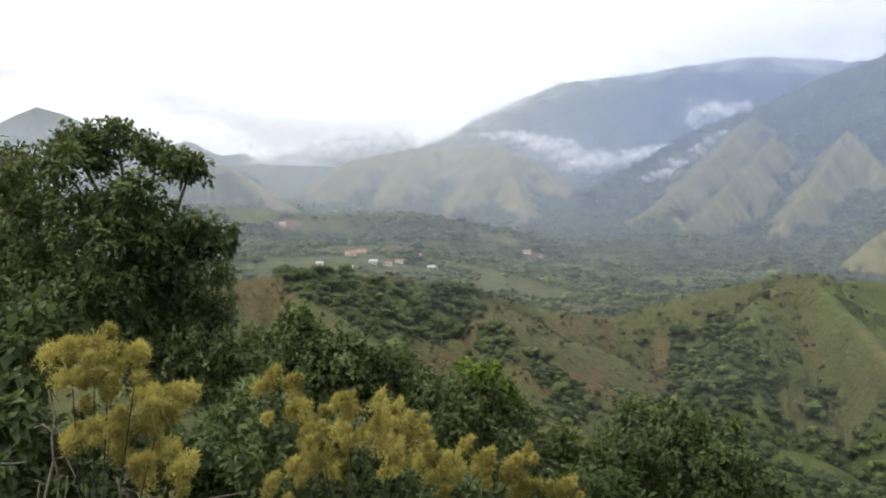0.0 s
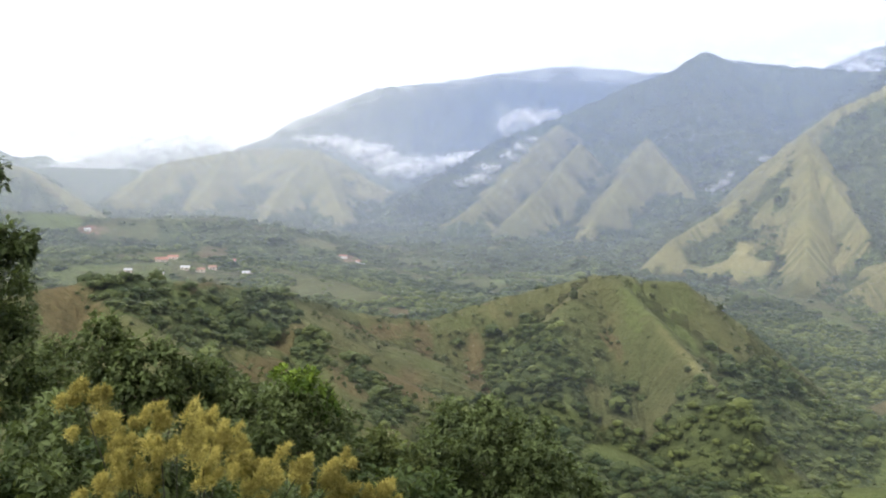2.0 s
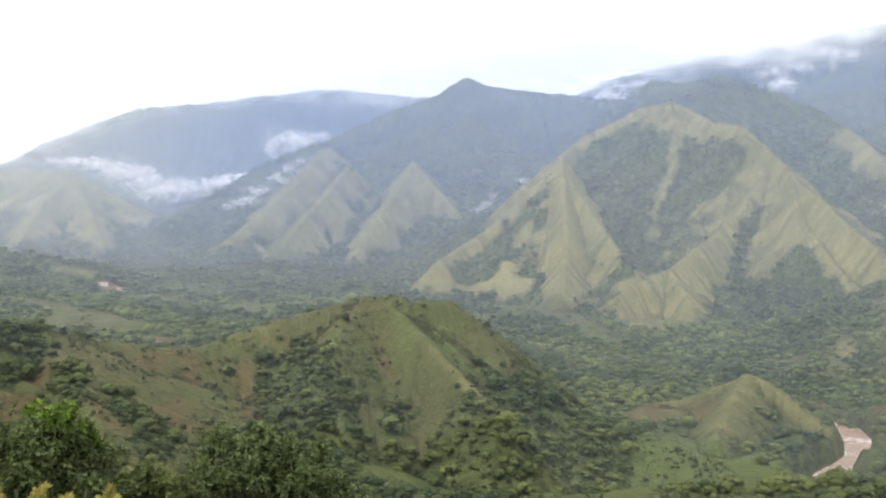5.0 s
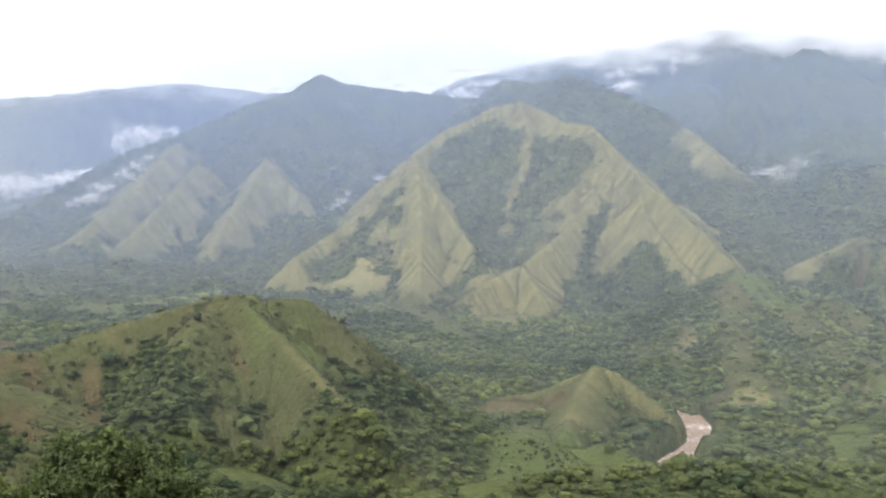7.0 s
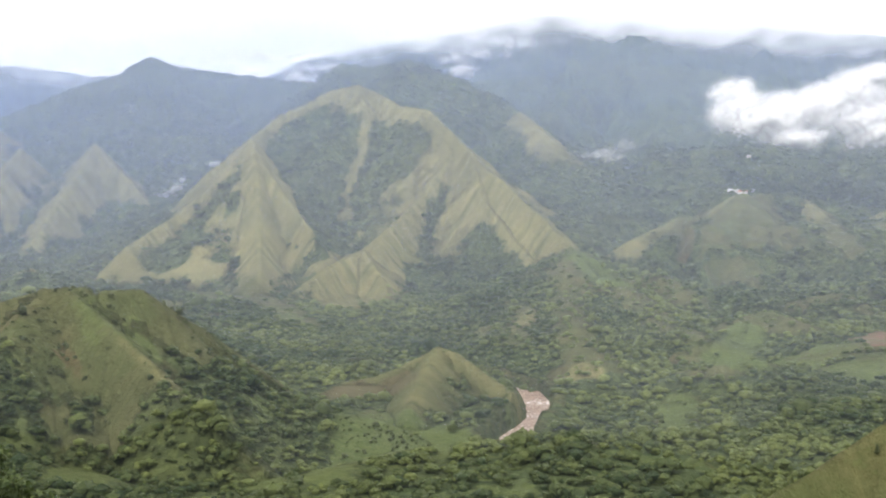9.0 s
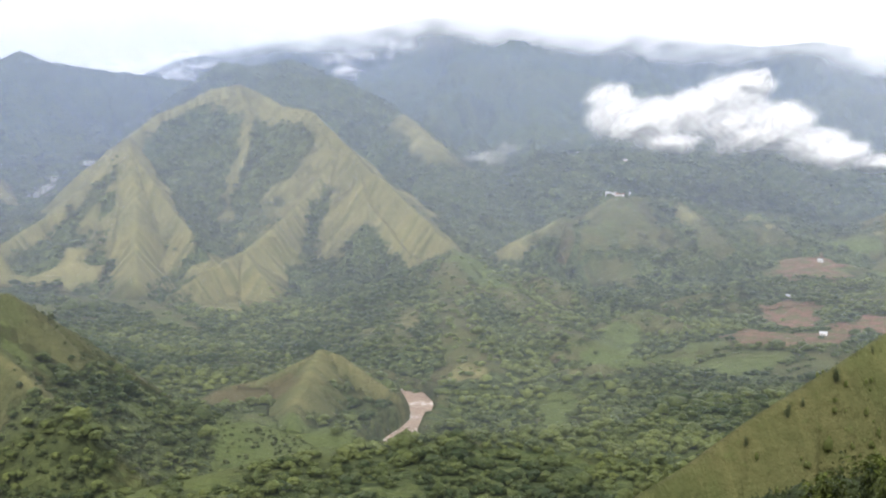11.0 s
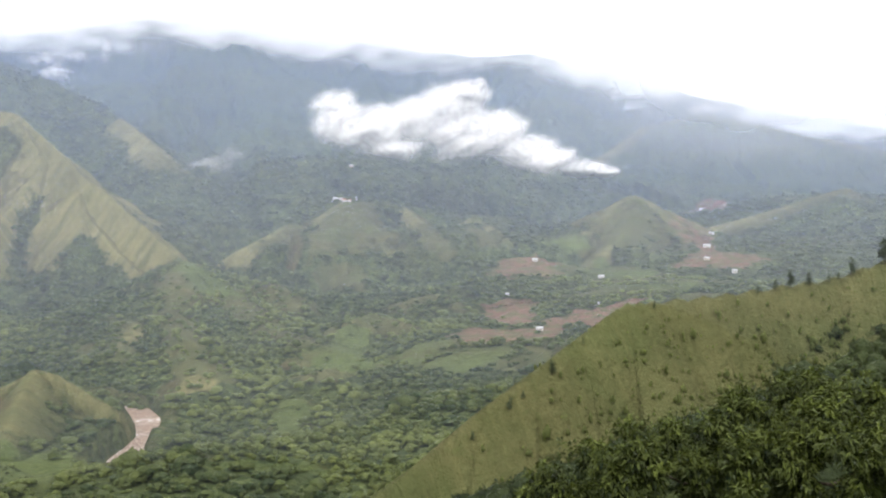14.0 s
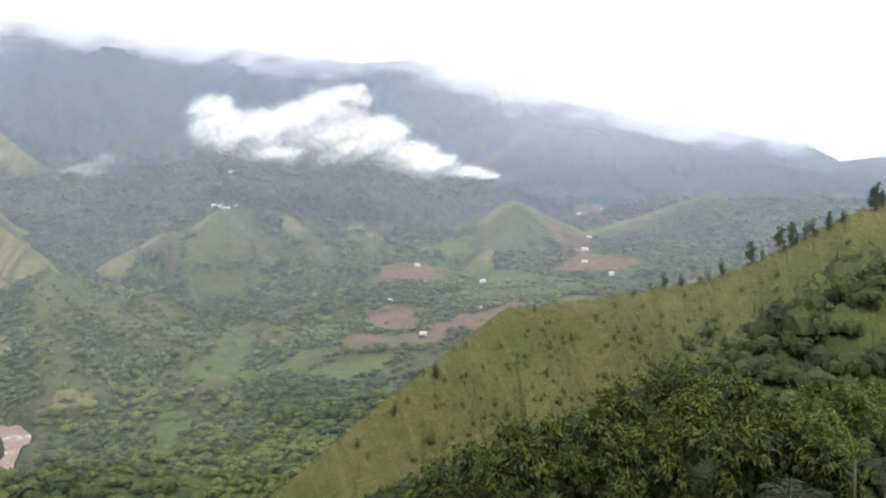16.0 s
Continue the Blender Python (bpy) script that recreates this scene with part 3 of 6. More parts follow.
def land(x, y):
    """Height, which landform it belongs to, and its cover, at places in plan."""
    x, y = np.asarray(x, float), np.asarray(y, float)
    r = np.hypot(x, y)
    n1 = smooth_noise(x, y, 260, 5, 1)
    n2 = smooth_noise(x, y, 60, 4, 2)
    n3 = smooth_noise(x, y, 900, 3, 3)
    spur = 218.3 - 0.40 * r - 0.00006 * r * r + 40 * np.clip(-(0.6 * x + 0.8 * y) / np.maximum(r, 1), 0, 1) * np.clip(r / 60, 0, 3)
    floor = valley(x, y) + 9 * n1 * np.clip(r / 800, 0.2, 1.5) + 2.0 * n2
    h = np.maximum(spur + n2 * np.clip(r / 100, 0, 1) * 2, floor)
    owner = np.zeros(x.shape, int)
    grass = 0.24 + 0.75 * n1 + 0.5 * n2 + 0.2 * n3
    damp, course, below = np.zeros(x.shape), x.copy(), y.copy()
    for k, name in enumerate(CRESTS):
        for (slope, reach, width, wave, depth), line in CRESTS[name]:
            top = max(p[2] for p in line)
            far = reach * (math.exp(min(3.5, (top + 30) / (slope * reach))) - 1)
            xs, ys = [p[0] for p in line], [p[1] for p in line]
            m = (x > min(xs) - far) & (x < max(xs) + far) & (y > min(ys) - far) & (y < max(ys) + far)
            if not m.any():
                continue
            sx, sy = x[m], y[m]
            z, d, way = crest_slopes(line, sx + 0.10 * wave * n2[m], sy + 0.10 * wave * n1[m], slope, reach, ROUND.get(name, 0.0))
            rib = gullies(way + 0.2 * wave * n1[m] + 0.15 * d, 0.16 * d, wave, 41 + k)
            rib2 = gullies(way + 0.2 * wave * n2[m] - 0.1 * d, 0.22 * d, 0.42 * wave, 61 + k)
            deep = ramp01(d, 0.05 * wave, 1.6 * wave)
            cut = depth * (1.7 * rib + 0.8 * rib2) * deep
            z = z - cut + 0.14 * depth * smooth_noise(sx, sy, 45, 3, 31) + 0.35 * depth * n2[m] * ramp01(d, 0, wave) + np.clip(d / 300, 0, 1) * 10 * n1[m]
            over = z > h[m]
            idx = tuple(i[over] for i in np.where(m))
            h[idx] = z[over]
            owner[idx] = k + 1
            course[idx] = (way + 0.25 * wave * n1[m])[over] + 37.0 * k
            below[idx] = d[over]
            damp[idx] = ((0.75 * rib + 0.55 * rib2 - 0.2) * deep)[over]
            if width:
                g = 1.1 - d / width * (0.25 if name == "pyramid_mountain" else 0.62) - (0.8 * rib + 0.45 * rib2 - 0.3) * deep + 0.3 * n2[m] + 0.25 * n1[m]
            else:
                g = 0.05 + 0.5 * n1[m] - 0.3 * rib * deep
            grass[idx] = np.clip(g[over], -0.2, 1.1)
    foot = np.isin(owner, [OWNERS.index(n) for n in ("pyramid_mountain", "peak_mountain", "yellow_ridge", "school_hill")])
    grass = grass - np.where(foot, 0.55 * ramp01(h - floor + 35 * n2 + 30 * n1, 48, 2), 0)
    straw = np.array([STRAW.get(name, 0.0) for name in OWNERS])[owner] + 0.3 * n1 + np.where(owner > 0, 0.3 * ramp01(below, 26, 2), 0)
    dry = np.array([DRY.get(name, -0.6) for name in OWNERS])[owner] + 0.5 * n2 + 0.5 * n1
    fresh = {"ground": 0.15, "grass_ridge": -0.12, "school_hill": 0.2, "red_earth_hill": 0.12, "foot_spurs": -0.1, "brown_hill": -0.02, "river_hill": 0.05, "village_ridge": 0.1}
    lush = np.array([fresh.get(name, -0.45) for name in OWNERS])[owner] + 0.75 * smooth_noise(x, y, 90, 4, 8)
    cover = {"grass": grass, "dry": np.clip(dry, -0.5, 0.9), "lush": np.clip(lush, -0.5, 0.8) * np.clip(grass + 0.3, 0, 1),
             "soil": np.full(x.shape, -0.5), "straw": straw, "damp": damp, "course": course, "below": below, "grove": np.zeros(x.shape)}
    n4 = smooth_noise(x, y, 24, 3, 23)
    hem = np.where(owner == OWNERS.index("brown_hill"), ramp01(h + 25 * n2, 95, 45), 0)
    cover["grass"] = cover["grass"] - 0.55 * hem
    cover["dry"] = cover["dry"] - 0.9 * hem
    cover["lush"] = cover["lush"] + 0.3 * hem
    for kind, px, py, a, b, turn in [(k, *row) for k, rows in PATCHES.items() for row in rows]:
        c, s = math.cos(radians(turn)), math.sin(radians(turn))
        u, v = (x - px) * c + (y - py) * s, -(x - px) * s + (y - py) * c
        e = 0.9 - np.sqrt((u / a) ** 2 + (v / b) ** 2) + 0.55 * n2 + 0.6 * n1 + 0.35 * n4
        if kind == "grove":
            cover["grove"] = np.maximum(cover["grove"], ramp01(e, -0.1, 0.25))
        if kind in ("wood", "grove"):
            for bare in ("grass", "dry", "lush"):
                cover[bare] = np.minimum(cover[bare], np.clip(0.5 - 1.2 * e, -0.3, 1))
            continue
        cover[kind] = np.maximum(cover[kind], np.clip(0.5 + 1.2 * e, -0.5, 1))
        if kind != "grass":
            cover["grass"] = np.maximum(cover["grass"], np.clip(0.5 + 1.2 * e, -0.5, 1))
    for kind, outlines in PLOTS.items():
        for outline in outlines:
            xs, ys = [p[0] for p in outline], [p[1] for p in outline]
            m = (x > min(xs) - 40) & (x < max(xs) + 40) & (y > min(ys) - 40) & (y < max(ys) + 40)
            if not m.any():
                continue
            size = math.sqrt(max((max(xs) - min(xs)) * (max(ys) - min(ys)), 100))
            soft = min(14.0, 0.1 * size)
            e = inside_plot(outline, x[m] + 0.9 * soft * n2[m] + 0.5 * soft * n4[m], y[m] + 0.9 * soft * n4[m]) / soft
            hold = np.clip(0.5 + 0.5 * e, 0, 1)
            if kind in ("wood", "grove", "scrub"):
                for bare in ("grass", "dry", "lush", "soil"):
                    cover[bare][m] = np.minimum(cover[bare][m], (1 - hold) if kind != "scrub" else 1 - 0.55 * hold)
                if kind != "wood":
                    cover["grove"][m] = np.maximum(cover["grove"][m], ramp01(hold, 0.4, 0.7) * (1.0 if kind == "grove" else 0.15))
                h[m] -= np.where(owner[m] == OWNERS.index("pyramid_mountain"), 9 * ramp01(e, -0.3, 2.0), 0)
                continue
            cover["grass"][m] = np.maximum(cover["grass"][m], hold)
            cover["grove"][m] *= 1 - hold
            if kind == "tan":
                cover["straw"][m] = np.maximum(cover["straw"][m], 0.85 * hold)
            else:
                cover["straw"][m] *= 1 - 0.8 * hold
            for bare in ("dry", "lush", "soil"):
                if bare == kind:
                    cover[bare][m] = np.maximum(cover[bare][m], hold)
                elif bare != "lush" or kind != "meadow":
                    cover[bare][m] = np.minimum(cover[bare][m], 0.5 - hold)
            if kind == "meadow":
                cover["lush"][m] = np.where(hold > 0.3, np.minimum(cover["lush"][m], 0.45), cover["lush"][m])
    canopy = smooth_noise(x, y, 11, 2, 21) + 0.5 * smooth_noise(x, y, 30, 2, 22)
    h = h + 2.6 * canopy * (1 - ramp01(cover["grass"], 0.3, 0.7)) * ramp01(r, 300, 600)
    d = along(RIVER, x, y)
    plain = 0.5 + 0.09 * np.maximum(0, d - 14) + 0.8 * n2
    h = np.where((owner == 0) & (d < 220), np.minimum(h, plain), h)
    bed = ramp01(d + 7 * n2, 18, 8)
    h = h * (1 - bed) + np.minimum(h, -2.0) * bed
    cover["grass"] = np.where(d < 26, 0.5, cover["grass"])
    return h, owner, cover


def add_mesh(name, verts, faces, mats, smooth=True):
    me = bpy.data.meshes.new(name)
    verts, faces = np.asarray(verts, np.float32), np.asarray(faces, np.int32)
    n = faces.shape[1]
    me.vertices.add(len(verts))
    me.vertices.foreach_set("co", verts.ravel())
    me.loops.add(faces.size)
    me.loops.foreach_set("vertex_index", faces.ravel())
    me.polygons.add(len(faces))
    me.polygons.foreach_set("loop_start", np.arange(0, faces.size, n, dtype=np.int32))
    me.polygons.foreach_set("use_smooth", np.full(len(faces), smooth))
    for m in mats:
        me.materials.append(m)
    me.update(calc_edges=True)
    me.validate()
    return new(name, me)


LANDFORM = {
    "ground": ("ground", "wooded valley floor and lower slopes with green fields", "ground"),
    "brown_hill": ("hill", "dry brown and green grassy hill with scrub", "hill"),
    "river_hill": ("hill", "small sharp grassy hill beside the brown river", "hill"),
    "pyramid_mountain": ("mountain", "steep mountain with pale grassy pyramid spurs and wooded gullies", "mountain"),
    "dark_peak": ("mountain", "dark wooded peak half hidden in cloud", "mountain"),
    "peak_mountain": ("mountain", "blue hazy mountain with a pointed summit and grassy spurs", "mountain"),
    "far_range": ("mountain_range", "distant blue mountain range under low cloud", "mountain"),
    "yellow_ridge": ("mountain_ridge", "pale green hazy mountain ridge with grassy flanks", "mountain"),
    "left_mountain": ("mountain", "distant grey-blue mountains in haze", "mountain"),
    "valley_head": ("mountain_range", "faint misty hills at the head of the valley", "mountain"),
    "village_ridge": ("ridge", "broad wooded ridge with fields and a village", "hill"),
    "right_range": ("mountain_range", "long dark blue forested range under cloud", "mountain"),
    "right_shoulder": ("mountain_ridge", "hazy wooded shoulder of the range with clearings", "mountain"),
    "school_hill": ("hill", "green ribbed hills below a long white building", "hill"),
    "red_earth_hill": ("hill", "green hill with red earth scars and small fields", "hill"),
    "foot_spurs": ("hill", "low bushy spurs above the river", "hill"),
    "wooded_slope": ("slope", "steep wooded slope below the viewpoint", "hill"),
    "grass_ridge": ("ridge", "steep grassy ridge with pines along its crest", "hill"),
}


def build_land():
    azimuth = np.radians(np.concatenate([np.arange(-180, -34, 3.0), np.arange(-34, -26, 0.5), np.arange(-26, 95, 0.16), np.arange(95, 104, 0.5), np.arange(104, 179, 3.0), [180.0]]))
    radius = np.concatenate([[0.0], np.geomspace(1.5, 120, 60), np.geomspace(122, 700, 150), np.geomspace(703, 4950, 430), [6500.0, 9000.0, 14000.0]])
    a, r = np.meshgrid(azimuth, radius, indexing="ij")
    x, y = (r * np.sin(a)).ravel(), (r * np.cos(a)).ravel()
    h, owner, cover = land(x, y)
    na, nr = len(azimuth), len(radius)
    i = np.arange(na * nr).reshape(na, nr)
    faces = np.stack([i[:-1, :-1], i[:-1, 1:], i[1:, 1:], i[1:, :-1]], -1).reshape(-1, 4)
    faces = faces[:, ::-1]
    whose = owner[faces].max(1)
    verts = np.stack([x, y, h], 1)
    for k, key in enumerate(OWNERS):
        mine = faces[whose == k]
        if len(mine) == 0:
            continue
        used, local = np.unique(mine, return_inverse=True)
        name, label, category = LANDFORM[key]
        ob = add_mesh(name, verts[used], local.reshape(-1, 4), [LAND])
        for kind, values in cover.items():
            if kind == "grove":
                continue
            ob.data.attributes.new(kind, "FLOAT", "POINT").data.foreach_set("value", values[used].astype(np.float32))
        tagged(ob, label, category, kind="structure")
    return None


build_land()


def sight_lines():
    """For each direction from the viewpoint, how steeply the land has risen up to each distance."""
    az, r = np.arange(-33, 100, 0.5), np.geomspace(20, 3000, 400)
    a, rr = np.meshgrid(np.radians(az), r, indexing="ij")
    h = land((rr * np.sin(a)).ravel(), (rr * np.cos(a)).ravel())[0].reshape(a.shape)
    return az, r, np.maximum.accumulate((h - EYE[2]) / rr, axis=1)


SIGHT = sight_lines()


def in_sight(x, y, z):
    """Whether the top of a plant at that place can rise above the land before it."""
    az, r, rise = SIGHT
    i = np.clip(np.searchsorted(az, np.degrees(np.arctan2(x, y))), 0, len(az) - 1)
    d = np.hypot(x, y)
    j = np.clip(np.searchsorted(r, d) - 2, 0, len(r) - 1)
    return (z - EYE[2]) / d > rise[i, j]


# ---- haze and low cloud ----
def vapour(name, color, most, cool=None):
    """Thin suspended droplets that scatter daylight both ways; as dense as the sheet's own thickness says."""
    m, t = material(name)
    out = node(t, "ShaderNodeOutputMaterial")
    thick = node(t, "ShaderNodeAttribute")
    thick.attribute_name = "thick"
    front, back = node(t, "ShaderNodeBsdfDiffuse"), node(t, "ShaderNodeBsdfTranslucent")
    front.inputs[0].default_value = back.inputs[0].default_value = (*color, 1)
    if cool:
        where = node(t, "ShaderNodeAttribute")
        where.attribute_name = "cool"
        tint = mix_color(t, where.outputs["Fac"], color, cool)
        t.links.new(tint, front.inputs[0])
        t.links.new(tint, back.inputs[0])
    both, clear, mix = node(t, "ShaderNodeMixShader", {0: 0.5}), node(t, "ShaderNodeBsdfTransparent"), node(t, "ShaderNodeMixShader")
    t.links.new(front.outputs[0], both.inputs[1])
    t.links.new(back.outputs[0], both.inputs[2])
    t.links.new(math_node(t, "MULTIPLY", thick.outputs["Fac"], most, clamp=True), mix.inputs[0])
    t.links.new(clear.outputs[0], mix.inputs[1])
    t.links.new(both.outputs[0], mix.inputs[2])
    t.links.new(mix.outputs[0], out.inputs[0])
    return m


def cloud_material(name, shade):
    """Cloud water lit from the side that its billows face."""
    m, t = material(name)
    out = node(t, "ShaderNodeOutputMaterial")
    thick, facing = node(t, "ShaderNodeAttribute"), node(t, "ShaderNodeAttribute")
    thick.attribute_name, facing.attribute_name = "thick", "facing"
    turned = node(t, "ShaderNodeVectorMath")
    turned.operation = "SCALE"
    turned.inputs["Scale"].default_value = -1.0
    t.links.new(facing.outputs["Vector"], turned.inputs[0])
    front, back = node(t, "ShaderNodeBsdfDiffuse", {0: (*shade, 1)}), node(t, "ShaderNodeBsdfTranslucent", {0: (*shade, 1)})
    t.links.new(facing.outputs["Vector"], front.inputs["Normal"])
    t.links.new(turned.outputs[0], back.inputs["Normal"])
    both, clear, mix = node(t, "ShaderNodeAddShader"), node(t, "ShaderNodeBsdfTransparent"), node(t, "ShaderNodeMixShader")
    t.links.new(front.outputs[0], both.inputs[0])
    t.links.new(back.outputs[0], both.inputs[1])
    t.links.new(math_node(t, "MULTIPLY", thick.outputs["Fac"], 1.0, clamp=True), mix.inputs[0])
    t.links.new(clear.outputs[0], mix.inputs[1])
    t.links.new(both.outputs[0], mix.inputs[2])
    t.links.new(mix.outputs[0], out.inputs[0])
    return m


CLOUD_WATER = cloud_material("cloud_water", (0.47, 0.472, 0.485))
WHITE_VAPOUR = cloud_material("deck_vapour", (0.62, 0.625, 0.635))
# sheets stand in for aerial haze; its blue is put into their colour
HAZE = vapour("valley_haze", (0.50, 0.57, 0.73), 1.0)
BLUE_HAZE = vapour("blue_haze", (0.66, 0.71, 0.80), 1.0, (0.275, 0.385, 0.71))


def sheet(name, radius, low, high, mat, thickness, steps=(200, 40), first=-50.0, last=115.0):
    """A curtain of vapour across the valley; thickness(azimuth, z, x, y) says how dense it is."""
    az, z = np.meshgrid(np.linspace(first, last, steps[0]), np.linspace(low, high, steps[1]), indexing="ij")
    a = np.radians(az)
    wave = radius * (1 + 0.03 * smooth_noise(az * 10, z * 0 + radius, 150, 3, 5))
    x, y = wave * np.sin(a), wave * np.cos(a)
    i = np.arange(az.size).reshape(az.shape)
    faces = np.stack([i[:-1, :-1], i[1:, :-1], i[1:, 1:], i[:-1, 1:]], -1).reshape(-1, 4)
    ob = add_mesh(name, np.stack([x, y, z], -1).reshape(-1, 3), faces, [mat])
    v = np.clip(thickness(az, z, x, y), 0, 1).astype(np.float32).ravel()
    ob.data.attributes.new("thick", "FLOAT", "POINT").data.foreach_set("value", v)
    if mat == WHITE_VAPOUR:
        ob.data.attributes.new("facing", "FLOAT_VECTOR", "POINT").data.foreach_set("vector", np.tile(np.array([0, 0, 1], np.float32), v.size))
    # haze tint painted by bearing, pale on the left to blue on the right
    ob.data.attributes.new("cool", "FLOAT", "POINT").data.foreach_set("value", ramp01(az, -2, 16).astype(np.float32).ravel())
    return ob


def haze_density(az, z, x, y, far, d):
    """Thicker far off and towards the valley head, and thinning out above the hills."""
    top = np.interp(az, [-50, 0, 8, 20, 35, 60, 72, 85], [300, 285, 400, 540, 580, 520, 440, 330])
    side = (1.08 if far else 1.1) - (0.28 if far else -0.05) * ramp01(az, 24, 52)
    return d * side * (1 + 0.25 * smooth_noise(x + y, z * 2, 400, 3, 9)) * (1 - ramp01(z, top, top + np.interp(az, [0, 12], [130, 240])))


VEILS = [(330, 0.012), (560, 0.022), (800, 0.034), (1000, 0.026), (1180, 0.03), (1340, 0.032), (1500, 0.034), (1640, 0.036), (1780, 0.038), (1920, 0.04), (2060, 0.048),
         (2190, 0.054), (2320, 0.058), (2450, 0.062), (2580, 0.062), (2720, 0.064), (2860, 0.066), (3050, 0.085), (3300, 0.10), (3700, 0.18)]
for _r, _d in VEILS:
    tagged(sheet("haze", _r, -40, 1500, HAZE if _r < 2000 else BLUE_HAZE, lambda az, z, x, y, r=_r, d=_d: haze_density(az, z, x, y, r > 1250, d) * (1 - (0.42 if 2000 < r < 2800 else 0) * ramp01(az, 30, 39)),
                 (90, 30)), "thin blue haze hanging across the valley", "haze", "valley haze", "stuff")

# underside of the cloud deck: azimuth, height
DECK = [(-50, 620), (-24, 480), (-16, 400), (-12, 320), (-9, 260), (-3, 250), (1, 330), (8, 590), (15, 610), (20, 570), (25, 560), (28.8, 615), (31, 610), (35, 640), (38.7, 720), (43, 720), (46.6, 780), (49.7, 765),
        (52.7, 720), (56, 695), (60, 650), (63, 645), (67, 650), (70, 615), (72.2, 540), (75.2, 480), (78, 445), (81, 410), (90, 350), (115, 330)]


def deck_density(az, z, x, y):
    low = np.interp(az, [p[0] for p in DECK], [p[1] for p in DECK])
    n = smooth_noise(az * 22, z * 1.1, 130, 5, 11) + 0.5 * smooth_noise(az * 26, z * 1.0, 38, 3, 12)
    return ramp01(z - low + 105 * n, -70, 120) * (1 - 0.96 * ramp01(z, low + np.interp(az, [0, 10], [70, 280]), low + np.interp(az, [0, 10], [260, 620]))) * np.interp(az, [-4, 6, 22, 36], [1.0, 0.5, 0.5, 1.0])


tagged(sheet("cloud_deck", 3930, 250, 1900, WHITE_VAPOUR, deck_density, (640, 110)), "white cloud deck that hides the mountain tops", "cloud", kind="stuff")
tagged(sheet("mist_bank", 2950, 120, 1000, WHITE_VAPOUR, lambda az, z, x, y: 0.42 * ramp01(az, 62, 84) * ramp01(z + 90 * smooth_noise(az * 20, z, 120, 4, 14), 180, 520) * (1 - ramp01(z, 600, 950)),
             (300, 60), 55.0, 115.0), "pale mist over the end of the range", "cloud", kind="stuff")
scene.cycles.transparent_max_bounces = 56


# clusters of soft puffs: density, then x, y, z, half width, half height of each
PUFFS = {}
PUFFS["big_cloud"] = (0.72, [(1902, 1262, 363, 63, 48), (1898, 1171, 337, 86, 52), (1967, 1111, 353, 75, 52), (2016, 1052, 384, 69, 47), (2029, 1016, 411, 50, 27), (2033, 1047, 335, 88, 53), (2067, 966, 321, 76, 48), (2098, 911, 289, 69, 38), (2047, 824, 261, 61, 29), (2107, 770, 245, 56, 18), (2128, 726, 238, 31, 11), (1906, 1119, 294, 73, 24), (2053, 989, 431, 12, 15)])
PUFFS["small_cloud"] = (0.15, [(1678, 1447, 262, 36, 11), (1723, 1446, 275, 19, 8), (1742, 1437, 287, 16, 11), (1648, 1468, 260, 19, 7), (1668, 1461, 269, 14, 8), (1774, 1445, 280, 8, 6)])
PUFFS["saddle_mist"] = (0.5, [(425, 3123, 232, 66, 24), (516, 3157, 241, 85, 28), (603, 3155, 258, 74, 23), (654, 3070, 274, 48, 13), (184, 3149, 322, 49, 14), (261, 3244, 316, 68, 19), (321, 3128, 290, 62, 24), (373, 3130, 261, 48, 24), (785, 3161, 378, 36, 36), (831, 3106, 396, 67, 28), (885, 3057, 406, 42, 14)])
PUFFS["slope_mist"] = (0.24, [(515, 2544, 196, 25, 10), (529, 2463, 206, 30, 12), (574, 2518, 230, 28, 14), (579, 2446, 235, 16, 8), (623, 2473, 262, 25, 12), (641, 2429, 285, 19, 12), (678, 2478, 306, 14, 7)])
PUFFS["gully_mist"] = (0.22, [(1020, 2164, 185, 21, 9), (1008, 2092, 203, 15, 11), (1042, 2140, 222, 10, 9), (1079, 2050, 256, 15, 5)])
PUFFS["peak_mist"] = (0.4, [(2283, 2586, 574, 30, 15), (1809, 2844, 546, 37, 22), (1800, 2900, 491, 17, 20), (1908, 2859, 583, 57, 11), (1872, 2873, 533, 19, 19)])
PUFFS["valley_mist"] = (0.5, [(-383, 3773, 276, 115, 29), (-220, 3843, 311, 96, 29), (-558, 3825, 214, 118, 38), (-706, 3710, 222, 58, 18), (-301, 3783, 297, 84, 29)])
PUFFS["range_wisps"] = (0.2, [(2322, 2680, 630, 51, 19), (2388, 2693, 595, 31, 23), (2514, 2596, 675, 18, 36), (2383, 2607, 640, 39, 15)])
PUFFS["range_mist"] = (0.35, [(3473, 795, 463, 51, 23), (3359, 823, 446, 34, 13), (3366, 1113, 506, 13, 27), (2805, 2009, 503, 7, 17), (3421, 747, 472, 27, 17)])
CLOUD_WORDS = {
    "big_cloud": "bright white ragged cloud drifting before the dark range",
    "small_cloud": "small thin wisp of white cloud over the woods",
    "saddle_mist": "white mist lying in the saddle behind a ridge",
    "slope_mist": "torn wisps of mist along a wooded slope",
    "gully_mist": "small white wisp of mist rising from a gully",
    "peak_mist": "ragged cloud round the dark summits",
    "valley_mist": "pale mist at the far head of the valley",
    "range_wisps": "thin torn wisps of cloud on the forested range",
    "range_mist": "soft cloud hanging on the long range",
}


